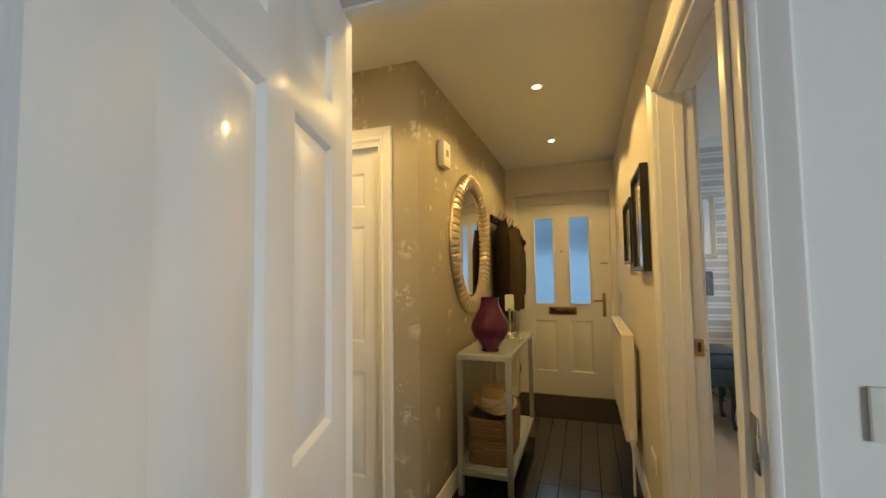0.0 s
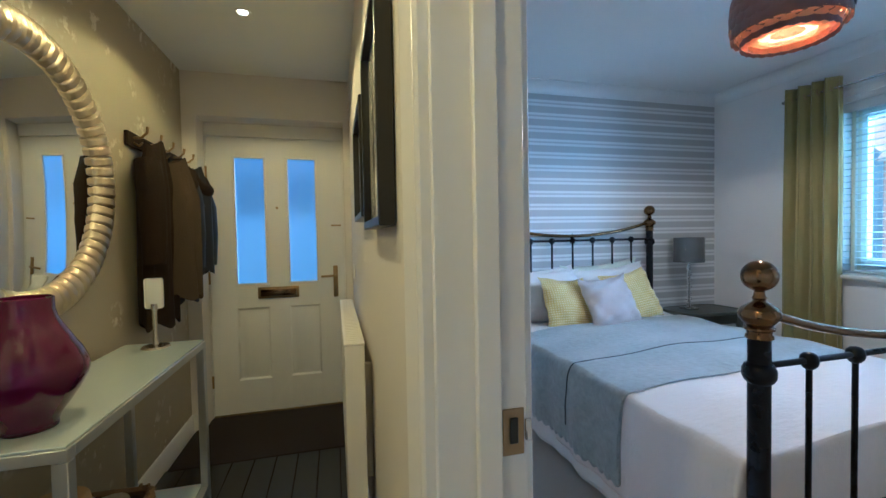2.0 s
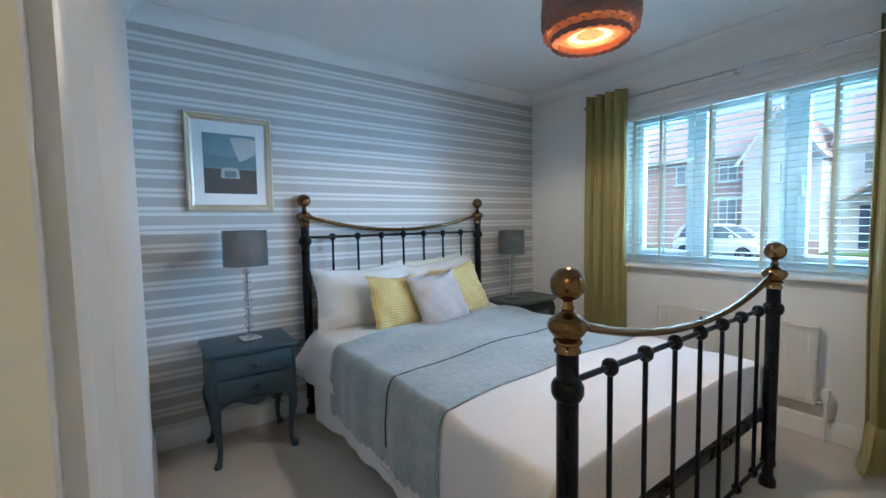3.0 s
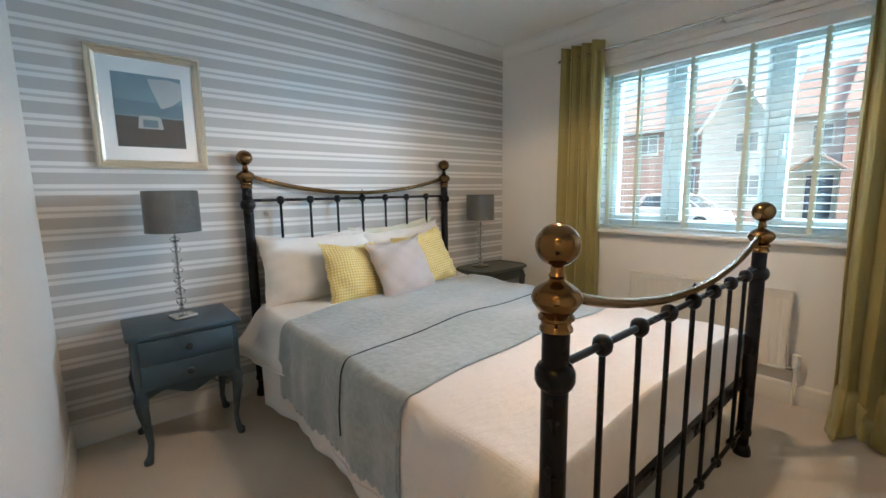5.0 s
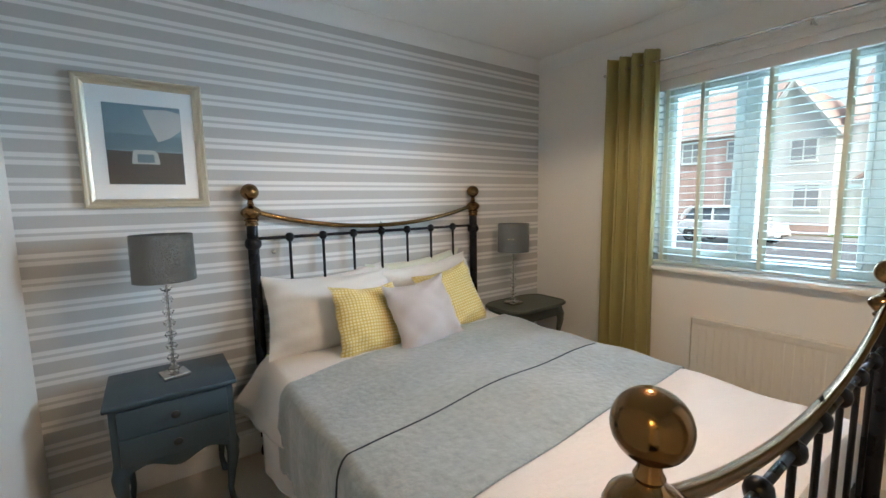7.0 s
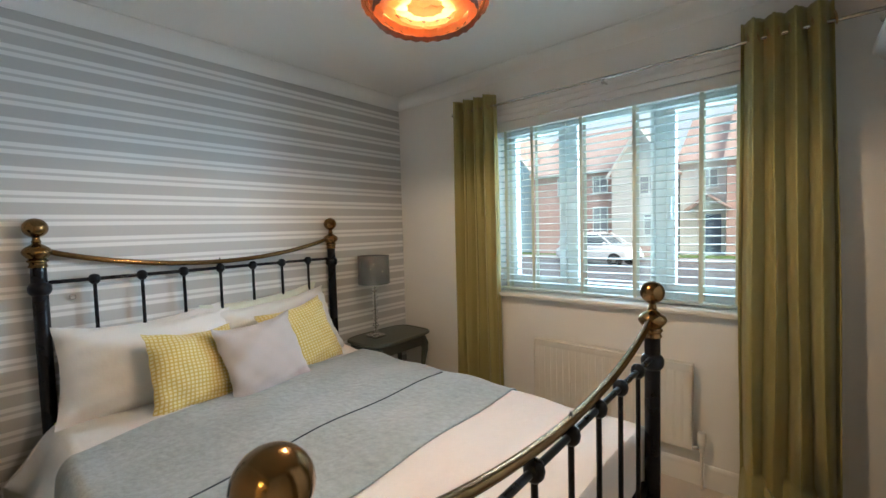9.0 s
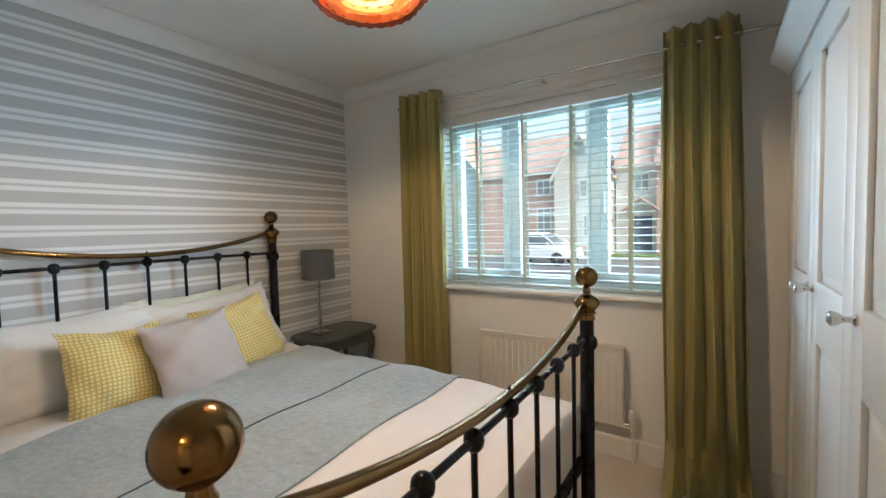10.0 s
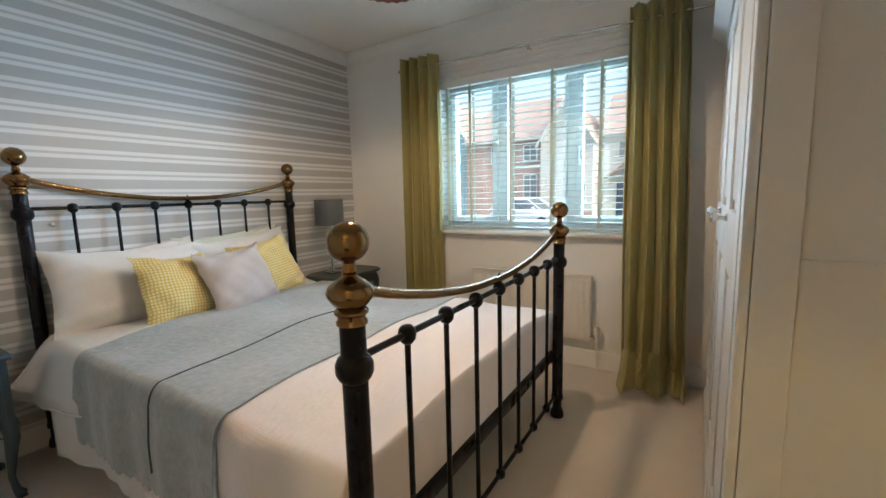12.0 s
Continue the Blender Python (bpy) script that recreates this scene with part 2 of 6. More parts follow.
def wave_relief(m, scale, strength, axis="X"):
    n, l, bsdf = nodes_of(m)
    co = n.new("ShaderNodeTexCoord")
    wv = n.new("ShaderNodeTexWave")
    wv.bands_direction = axis
    wv.inputs["Scale"].default_value = scale
    wv.inputs["Distortion"].default_value = 3.0
    wv.inputs["Detail"].default_value = 2
    wv.inputs["Detail Scale"].default_value = 3
    l.new(co.outputs["Object"], wv.inputs["Vector"])
    bp = n.new("ShaderNodeBump")
    bp.inputs["Strength"].default_value = strength
    bp.inputs["Distance"].default_value = 0.004
    l.new(wv.outputs["Fac"], bp.inputs["Height"])
    if bsdf.inputs["Normal"].links:
        l.new(bsdf.inputs["Normal"].links[0].from_socket, bp.inputs["Normal"])
    l.new(bp.outputs[0], bsdf.inputs["Normal"])
    return m


paper = striped_paper()
sprigs = sprig_paper()
yellow_check = checked("yellow_check", (0.60, 0.44, 0.10), (0.76, 0.68, 0.38), 11.5)
clear_glass = glass("clear_glass", 0.0)
# the frosted tint holds the blue cast of daylight behind the front door
frosted = glass("frosted_glass", 0.34, (0.55, 0.77, 1.0))
for gm in (clear_glass,):
    for lk in list(gm.node_tree.links):
        if lk.to_socket.name == "Roughness":
            gm.node_tree.links.remove(lk)
    nodes_of(gm)[2].inputs["Roughness"].default_value = 0.0
table_glass = mat("pale_glass_top", (0.60, 0.68, 0.70), 0.12, vary=0.02, coat=1.0)
throw_cloth = wave_relief(mat("duck_egg_wool", (0.325, 0.36, 0.362), 0.95, vary=0.16, scale=7, bump=0.45, bump_scale=38, sheen=0.5, grain=0.30, grain_scale=34), 40, 0.05, "Y")
quilt_cloth = wave_relief(mat("ivory_matelasse", (0.78, 0.72, 0.68), 0.9, vary=0.04, scale=5, bump=0.4, bump_scale=22, sheen=0.2, stretch=(1.0, 2.6, 1.0)), 34, 0.07, "X")
seam_dark = mat("dark_seam", (0.045, 0.055, 0.07), 0.9)
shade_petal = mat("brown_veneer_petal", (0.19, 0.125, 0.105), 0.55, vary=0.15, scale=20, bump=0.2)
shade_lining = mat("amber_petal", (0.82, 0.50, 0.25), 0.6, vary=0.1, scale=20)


def translucent(m, share, tint):
    """Thin veneer that lets some of the bulb's light through."""
    n, l, bsdf = nodes_of(m)
    tr = n.new("ShaderNodeBsdfTranslucent")
    tr.inputs["Color"].default_value = (*tint, 1)
    mx = n.new("ShaderNodeMixShader")
    mx.inputs[0].default_value = share
    out = n["Material Output"]
    l.new(bsdf.outputs[0], mx.inputs[1])
    l.new(tr.outputs[0], mx.inputs[2])
    l.new(mx.outputs[0], out.inputs["Surface"])
    return m


translucent(shade_lining, 0.7, (1.0, 0.62, 0.31))
translucent(shade_petal, 0.02, (0.70, 0.30, 0.12))
bulb_glow = bpy.data.materials.new("lit_bulb")
bulb_glow.use_nodes = True
bulb_glow.node_tree.nodes["Principled BSDF"].inputs["Emission Color"].default_value = (1, 0.72, 0.36, 1)
bulb_glow.node_tree.nodes["Principled BSDF"].inputs["Emission Strength"].default_value = 25
# brick, roof, glass and door colours are paled to carry the window's haze
brick_red = mat("hazed_red_brick", (0.55, 0.39, 0.345), 0.85, vary=0.12, scale=3, bump=0.3, bump_scale=25, grain=0.1, grain_scale=12)
render_white = mat("white_render", (0.68, 0.70, 0.69), 0.85, vary=0.04, scale=2)
render_blue = mat("pale_blue_render", (0.42, 0.58, 0.68), 0.85, vary=0.04, scale=2)
roof_tile = mat("hazed_red_tiles", (0.50, 0.39, 0.35), 0.85, vary=0.12, scale=4, bump=0.5, bump_scale=14)
asphalt = mat("asphalt", (0.17, 0.17, 0.175), 0.85, vary=0.12, scale=1.5, grain=0.08, grain_scale=40, bump=0.2, bump_scale=80)
grass_mat = mat("lawn_grass", (0.11, 0.19, 0.035), 0.9, vary=0.2, scale=2, grain=0.15, grain_scale=40, bump=0.6, bump_scale=60)
car_white = mat("white_car_paint", (0.78, 0.79, 0.80), 0.12, vary=0.01, coat=1.0)
car_glass = mat("hazed_car_glass", (0.14, 0.17, 0.19), 0.05, coat=0.5)
tyre_black = mat("black_rubber", (0.015, 0.015, 0.015), 0.8)
hazed_opening = mat("hazed_window_glass", (0.34, 0.37, 0.40), 0.08)
navy_door = mat("hazed_navy_paint", (0.09, 0.12, 0.19), 0.4)
fence_grey = mat("weathered_boards", (0.22, 0.26, 0.32), 0.85, vary=0.15, scale=4)


# ---- small builders ----
def box(bm, x0, y0, z0, x1, y1, z1, bevel=0.0, seg=2):
    vs = [bm.verts.new(c) for c in ((x0, y0, z0), (x1, y0, z0), (x1, y1, z0), (x0, y1, z0), (x0, y0, z1), (x1, y0, z1), (x1, y1, z1), (x0, y1, z1))]
    fs = [bm.faces.new([vs[i] for i in q]) for q in ((0, 3, 2, 1), (4, 5, 6, 7), (0, 1, 5, 4), (1, 2, 6, 5), (2, 3, 7, 6), (3, 0, 4, 7))]
    if bevel:
        es = {e for f in fs for e in f.edges}
        bmesh.ops.bevel(bm, geom=list(es), offset=bevel, segments=seg, affect="EDGES", profile=0.5)
    return bm


def boxed(x0, y0, z0, x1, y1, z1, bevel=0.0, seg=2):
    return box(bmesh.new(), x0, y0, z0, x1, y1, z1, bevel, seg)


def lathe(bm, profile, at=(0, 0, 0), seg=24, axis="Z"):
    """Turn (radius, height) pairs round an axis through at."""
    rings = []
    for r, h in profile:
        ring = []
        for k in range(seg):
            a = 2 * math.pi * k / seg
            c, s = r * math.cos(a), r * math.sin(a)
            p = {"Z": (c, s, h), "Y": (c, h, s), "X": (h, c, s)}[axis]
            ring.append(bm.verts.new((at[0] + p[0], at[1] + p[1], at[2] + p[2])))
        rings.append(ring)
    for a, b in zip(rings, rings[1:]):
        for k in range(seg):
            bm.faces.new((a[k], a[(k + 1) % seg], b[(k + 1) % seg], b[k]))
    for ring in (rings[0], rings[-1]):
        bm.faces.new(ring)
    return bm


def tube(bm, points, r, seg=10):
    """A round bar along points."""
    pts = [Vector(p) for p in points]
    rings = []
    up = Vector((0.13, 0.29, 0.95))
    for i, p in enumerate(pts):
        d = (pts[min(i + 1, len(pts) - 1)] - pts[max(i - 1, 0)]).normalized()
        if abs(d.dot(up)) > 0.97:
            up = Vector((0.9, 0.3, 0.1))
        s = d.cross(up).normalized()
        t = s.cross(d).normalized()
        rad = r[i] if isinstance(r, (list, tuple)) else r
        rings.append([bm.verts.new(p + rad * (math.cos(2 * math.pi * k / seg) * s + math.sin(2 * math.pi * k / seg) * t)) for k in range(seg)])
    for a, b in zip(rings, rings[1:]):
        for k in range(seg):
            bm.faces.new((a[k], a[(k + 1) % seg], b[(k + 1) % seg], b[k]))
    bm.faces.new(rings[0])
    bm.faces.new(rings[-1])
    return bm


def ball(bm, c, r, squash=1.0, seg=16):
    n = 10
    prof = [(max(1e-4, r * math.sin(math.pi * i / n)), -r * squash * math.cos(math.pi * i / n)) for i in range(n + 1)]
    return lathe(bm, prof, c, seg)


def grid(bm, fn, nu, nv, closed_u=False, uv=False):
    """A sheet fn(u, v), u and v from 0 to 1."""
    rows = [[bm.verts.new(fn(i / nu, j / nv)) for i in range(nu + (0 if closed_u else 1))] for j in range(nv + 1)]
    layer = bm.loops.layers.uv.verify() if uv else None
    w = len(rows[0])
    for j in range(nv):
        for i in range(nu):
            i2 = (i + 1) % w
            f = bm.faces.new((rows[j][i], rows[j][i2], rows[j + 1][i2], rows[j + 1][i]))
            if uv:
                for lp, (a, b) in zip(f.loops, ((i, j), (i + 1, j), (i + 1, j + 1), (i, j + 1))):
                    lp[layer].uv = (a / nu, b / nv)
    return bm


def mesh(name, bm, material, smooth=True):
    bmesh.ops.recalc_face_normals(bm, faces=bm.faces)
    me = bpy.data.meshes.new(name)
    bm.to_mesh(me)
    bm.free()
    me.materials.append(material)
    if smooth:
        for p in me.polygons:
            p.use_smooth = True
        me.set_sharp_from_angle(angle=radians(38))
    return me


def part(name, bm, material, parent, label="", at=None):
    ob = new(name, mesh(name, bm, material))
    ob.parent = parent
    if at is not None:
        ob.matrix_basis = at
    return tagged(ob, label)


def solid(name, bm, material, label, category, kind="", group="", at=None):
    ob = new(name, mesh(name, bm, material))
    if at is not None:
        ob.matrix_basis = at
    return tagged(ob, label, category, group, kind)


def thing(name, m, label, category, group="", kind=""):
    ob = new(name)
    ob.empty_display_size = 0.1
    ob.matrix_basis = m
    return tagged(ob, label, category, group, kind)


def thicken(ob, t, offset=0.0):
    md = ob.modifiers.new("thickness", "SOLIDIFY")
    md.thickness, md.offset = t, offset
    return ob


def setting(name, bm, material, label, category):
    return solid(name, bm, material, label, category, kind="structure")


def wall_with_hole(axis, a0, a1, b0, b1, z0, z1, holes):
    """A wall from a0 to a1 along an axis, b0 to b1 thick, with openings (from, to, bottom, top)."""
    bm = bmesh.new()
    def put(p, q, lo, hi):
        if q - p > 1e-4 and hi - lo > 1e-4:
            if axis == "x":
                box(bm, p, b0, lo, q, b1, hi)
            else:
                box(bm, b0, p, lo, b1, q, hi)
    at = a0
    for p, q, lo, hi in sorted(holes):
        put(at, p, z0, z1)
        put(p, q, z0, lo)
        put(p, q, hi, z1)
        at = q
    put(at, a1, z0, z1)
    bmesh.ops.remove_doubles(bm, verts=bm.verts, dist=1e-5)
    return bm


# ---- the shell ----
HC, BC = 2.405, 2.525          # ceilings of the hall and the bedroom
# floors
setting("floor_bedroom", boxed(1.5, 3.62, -0.12, 4.715, 7.03, 0.0), carpet, "beige looped carpet on the bedroom floor", "carpet")
hall_floor = setting("floor_hall", boxed(-1.2, 3.50, -0.14, 1.5, 7.30, -0.012), mat_fibre, "dark laminate floor in the hall", "floor")
setting("floor_back_room", boxed(-1.2, 0.5, -0.14, 4.0, 3.50, -0.004), low_bounce, "unseen dark floor of the room behind, cutting bounced light", "carpet")
# walls
setting("wall_north", wall_with_hole("x", 1.39, 4.95, 7.03, 7.13, -0.1, 2.7, []), paper, "bedroom wall with grey and white striped paper", "wall")
setting("wall_window", wall_with_hole("y", 3.5, 7.03, 4.715, 4.99, -0.1, 2.7, [(4.52, 6.06, 0.935, 2.155)]), white_wall, "white painted wall round the bedroom window", "wall")
setting("wall_hall_bedroom", wall_with_hole("y", 3.62, 7.03, 1.372, 1.50, -0.1, 2.7, [(3.622, 4.468, -0.1, 2.03)]), hall_wall, "cream wall between hall and bedroom", "wall")
setting("wall_south", wall_with_hole("x", -1.2, 4.99, 3.50, 3.62, -0.1, 2.7, [(0.46, 1.386, -0.1, 2.03)]), white_wall, "white wall with a doorway to the hall", "wall")
setting("wall_hall_west", wall_with_hole("y", 4.56, 7.01, 0.19, 0.29, -0.1, 2.6, []), sprigs, "hall wall with silver floral sprig paper", "wall")
setting("wall_closet", wall_with_hole("x", -1.2, 0.19, 4.56, 4.66, -0.1, 2.6, [(-0.763, 0.10, -0.1, 2.02)]), sprigs, "hall wall with sprig paper round the cupboard door", "wall")
setting("wall_hall_end", wall_with_hole("x", 0.0, 1.372, 7.01, 7.26, -0.1, 2.6, [(0.375, 1.325, -0.1, 2.115)]), hall_wall, "cream wall with the recessed front door", "wall")
setting("wall_alcove", wall_with_hole("y", 3.62, 4.56, -1.3, -1.2, -0.1, 2.6, []), hall_wall, "cream wall closing the hall", "wall")
setting("wall_cupboard", wall_with_hole("x", -1.2, 0.19, 5.4, 5.5, -0.1, 2.6, []), white_wall, "white wall inside the cupboard", "wall")
setting("wall_cupboard_side", wall_with_hole("y", 4.66, 5.4, -1.3, -1.2, -0.1, 2.6, []), white_wall, "white wall inside the cupboard", "wall")
setting("floor_cupboard", boxed(-1.2, 4.9, -0.14, 0.19, 5.4, -0.008), carpet, "carpet inside the cupboard", "floor")
# unseen walls, dark so that less light bounces into the hall
setting("wall_back_west", wall_with_hole("y", 0.4, 3.5, -1.3, -1.2, -0.1, 2.7, []), low_bounce, "unseen dark wall of the room behind, cutting bounced light", "wall")
setting("wall_back_east", wall_with_hole("y", 0.4, 3.5, 4.0, 4.1, -0.1, 2.7, [(0.45, 1.45, 0.85, 2.15)]), low_bounce, "unseen dark wall of the room behind, cutting bounced light, with a window opening", "wall")
setting("wall_back_south", wall_with_hole("x", -1.2, 4.0, 0.3, 0.4, -0.1, 2.7, []), low_bounce, "unseen dark wall of the room behind, cutting bounced light", "wall")
# ceilings
setting("ceiling_bedroom", boxed(1.45, 3.55, BC, 4.95, 7.1, BC + 0.12), ceiling_paint, "white painted bedroom ceiling", "ceiling")
setting("ceiling_hall", boxed(-1.25, 3.56, HC, 1.44, 7.2, HC + 0.12), ceiling_paint, "white painted hall ceiling", "ceiling")
setting("ceiling_back_room", boxed(-1.25, 0.35, 2.45, 4.05, 3.55, 2.57), low_bounce, "unseen dark ceiling of the room behind, cutting bounced light", "ceiling")


def coving(name, p, q, inward):
    """A concave plaster cove from p to q under the ceiling."""
    bm = bmesh.new()
    d = 0.088
    prof = [(0.0, -d), (0.006, -d)] + [(0.006 + (d - 0.012) * (1 - math.cos(a)), -d + 0.006 + (d - 0.012) * math.sin(a)) for a in [math.pi / 2 * i / 8 for i in range(9)]] + [(d, -0.006), (d, 0.0), (0.0, 0.0)]
    ends = []
    for e, sgn in ((Vector(p), 1), (Vector(q), -1)):
        along = (Vector(q) - Vector(p)).normalized() * sgn
        ends.append([bm.verts.new(e + Vector(inward) * u + along * u * 0.98 + Vector((0, 0, BC + w - 0.0005))) for u, w in prof])
    n = len(prof)
    for i in range(n):
        bm.faces.new((ends[0][i], ends[0][(i + 1) % n], ends[1][(i + 1) % n], ends[1][i]))
    for e in ends:
        bm.faces.new(e)
    return setting(name, bm, ceiling_paint, "white concave plaster coving", "coving")


coving("trim_coving_north", (1.5, 7.03, 0), (4.715, 7.03, 0), (0, -1, 0))
coving("trim_coving_east", (4.715, 7.03, 0), (4.715, 3.62, 0), (-1, 0, 0))
coving("trim_coving_west", (1.5, 3.62, 0), (1.5, 7.03, 0), (1, 0, 0))
coving("trim_coving_south", (4.715, 3.62, 0), (1.5, 3.62, 0), (0, 1, 0))


def skirting(name, p, q, inward, h=0.12, z=0.0):
    """A moulded board along the foot of a wall."""
    bm = bmesh.new()
    prof = [(0.0, 0.0), (0.016, 0.0), (0.016, h - 0.035), (0.013, h - 0.028), (0.014, h - 0.02), (0.009, h - 0.006), (0.005, h), (0.0, h)]
    ends = [[bm.verts.new(Vector(e) + Vector(inward) * u + Vector((0, 0, z + w))) for u, w in prof] for e in (p, q)]
    n = len(prof)
    for i in range(n):
        bm.faces.new((ends[0][i], ends[0][(i + 1) % n], ends[1][(i + 1) % n], ends[1][i]))
    for e in ends:
        bm.faces.new(e)
    return setting(name, bm, skirting_paint, "white moulded skirting board", "skirting")


skirting("baseboard_north", (1.5, 7.03, 0), (4.715, 7.03, 0), (0, -1, 0))
skirting("baseboard_east", (4.715, 3.62, 0), (4.715, 7.03, 0), (-1, 0, 0))
skirting("baseboard_west", (1.5, 4.54, 0), (1.5, 7.03, 0), (1, 0, 0))
skirting("baseboard_hall_east", (1.372, 4.53, 0), (1.372, 7.01, 0), (-1, 0, 0), 0.12, -0.012)
skirting("baseboard_hall_west", (0.29, 4.56, 0), (0.29, 7.01, 0), (1, 0, 0), 0.12, -0.012)
skirting("baseboard_hall_end", (0.29, 7.01, 0), (0.375, 7.01, 0), (0, -1, 0), 0.12, -0.012)
skirting("baseboard_back", (1.45, 3.5, 0), (4.0, 3.5, 0), (0, -1, 0))


def architrave_profile():
    return [(0.0, 0.0), (0.0, 0.010), (0.006, 0.014), (0.014, 0.014), (0.018, 0.010), (0.030, 0.012), (0.048, 0.018), (0.060, 0.020), (0.066, 0.016), (0.068, 0.0)]


def architrave(parent, o, along, up_z, out, width, deep=1.0, sides=(0, 1, 2)):
    """A moulded frame round an opening: o is one lower inner corner, along runs across the opening, out points from the wall."""
    along, out = Vector(along), Vector(out)
    o = Vector(o)
    prof = architrave_profile()
    path = [(o, -along, Vector((0, 0, 0))), (o + Vector((0, 0, up_z)), -along, Vector((0, 0, 1))), (o + along * width + Vector((0, 0, up_z)), along, Vector((0, 0, 1))), (o + along * width, along, Vector((0, 0, 0)))]
    for name, a, b in (("architrave_jamb", 0, 1), ("architrave_head", 1, 2), ("architrave_jamb", 2, 3)):
        if a not in sides:
            continue
        bm = bmesh.new()
        ends = [[bm.verts.new(path[i][0] + path[i][1] * u + path[i][2] * u + out * w * deep) for u, w in prof] for i in (a, b)]
        n = len(prof)
        for i in range(n):
            bm.faces.new((ends[0][i], ends[0][(i + 1) % n], ends[1][(i + 1) % n], ends[1][i]))
        for e in ends:
            bm.faces.new(e)
        part(name, bm, gloss_white, parent)


def door_lining(parent, axis, a0, a1, b0, b1, top, stop_at):
    """The boards that line an opening, with their door stops."""
    t = 0.028
    def bx(p0, p1, q0, q1, z0, z1):
        return boxed(p0, q0, z0, p1, q1, z1, 0.002, 1) if axis == "x" else boxed(q0, p0, z0, q1, p1, z1, 0.002, 1)
    part("lining_jamb", bx(a0, a0 + t, b0, b1, -0.01, top), gloss_white, parent)
    part("lining_jamb", bx(a1 - t, a1, b0, b1, -0.01, top), gloss_white, parent)
    part("lining_head", bx(a0 + t, a1 - t, b0, b1, top - t, top), gloss_white, parent)
    s = 0.012
    part("door_stop", bx(a0 + t, a0 + t + s, stop_at, stop_at + 0.034, -0.01, top - t), gloss_white, parent)
    part("door_stop", bx(a1 - t - s, a1 - t, stop_at, stop_at + 0.034, -0.01, top - t), gloss_white, parent)
    part("door_stop", bx(a0 + t + s, a1 - t - s, stop_at, stop_at + 0.034, top - t - s, top - t), gloss_white, parent)


def panel_leaf(w, h, t=0.036, glazed=None, layout=None):
    """A moulded door leaf, hinged at x=0, from y=-t to 0, with sunk raised-field panels on both faces."""
    stile = 0.112 * w / 0.762
    mid = 0.10 * w / 0.762
    pw = (w - 2 * stile - mid) / 2
    rows = layout or [(0.235, 0.79), (0.94, 1.57), (1.67, 1.86)]
    panels = [(stile + c * (pw + mid), stile + c * (pw + mid) + pw, lo, hi) for c in (0, 1) for lo, hi in rows]
    return panels


def door_leaf(parent, w, h, t, panels, material, holes=(), name="leaf"):
    """The leaf as one mesh: a slab cut into stiles and rails with moulded panels."""
    bm = bmesh.new()
    xs = sorted({0.0, w} | {v for p in list(panels) + list(holes) for v in p[:2]})
    zs = sorted({0.0, h} | {v for p in list(panels) + list(holes) for v in p[2:4]})
    def inside(cx, cz, group):
        return any(p[0] < cx < p[1] and p[2] < cz < p[3] for p in group)
    for side, y in ((-1, -t), (1, 0.0)):
        for i in range(len(xs) - 1):
            for j in range(len(zs) - 1):
                cx, cz = (xs[i] + xs[i + 1]) / 2, (zs[j] + zs[j + 1]) / 2
                if inside(cx, cz, panels) or inside(cx, cz, holes):
                    continue
                bm.faces.new([bm.verts.new((x, y, z)) for x, z in ((xs[i], zs[j]), (xs[i + 1], zs[j]), (xs[i + 1], zs[j + 1]), (xs[i], zs[j + 1]))])
        for x0, x1, z0, z1 in panels:
            loops = []
            for inset, depth in ((0, 0), (0.004, 0.003), (0.014, 0.011), (0.028, 0.011), (0.046, 0.004)):
                yy = y - side * depth
                loops.append([bm.verts.new((x, yy, z)) for x, z in ((x0 + inset, z0 + inset), (x1 - inset, z0 + inset), (x1 - inset, z1 - inset), (x0 + inset, z1 - inset))])
            for a, b in zip(loops, loops[1:]):
                for k in range(4):
                    bm.faces.new((a[k], a[(k + 1) % 4], b[(k + 1) % 4], b[k]))
            bm.faces.new(loops[-1])
    def ring(x0, x1, z0, z1):
        c = ((x0, z0), (x1, z0), (x1, z1), (x0, z1))
        for k in range(4):
            (xa, za), (xb, zb) = c[k], c[(k + 1) % 4]
            bm.faces.new([bm.verts.new(v) for v in ((xa, -t, za), (xb, -t, zb), (xb, 0, zb), (xa, 0, za))])
    ring(0, w, 0, h)
    for x0, x1, z0, z1 in holes:
        ring(x0, x1, z0, z1)
    bmesh.ops.remove_doubles(bm, verts=bm.verts, dist=1e-5)
    return part(name, bm, material, parent)


def lever_handle(parent, x, z, y, out, direction):
    """A plate with a lever, on the face y, pointing to -x or +x."""
    plate = part("handle_plate", boxed(x - 0.02, min(y, y + out * 0.006), z - 0.075, x + 0.02, max(y, y + out * 0.006), z + 0.075, 0.0025), chrome, parent, "brushed steel handle plate")
    bm = bmesh.new()
    tube(bm, [(x, y + out * 0.004, z + 0.02), (x, y + out * 0.03, z + 0.02), (x, y + out * 0.045, z + 0.02)], 0.009)
    tube(bm, [(x, y + out * 0.045, z + 0.02), (x + direction * 0.05, y + out * 0.047, z + 0.02), (x + direction * 0.11, y + out * 0.042, z + 0.018)], 0.0095)
    part("lever", bm, chrome, plate)


# bedroom doorway
d1 = thing("door_frame_bedroom", pose(0, 0, 0), "cream painted bedroom door frame with brass strike plate", "door frame", kind="structure")
door_lining(d1, "y", 3.622, 4.468, 1.372, 1.50, 2.03, 1.425)
architrave(d1, (1.372, 3.71, -0.012), (0, 1, 0), 2.03, (-1, 0, 0), 0.738, 1.35, (1, 2))
architrave(d1, (1.50, 3.71, 0), (0, 1, 0), 2.02, (1, 0, 0), 0.738, 1.0, (1, 2))
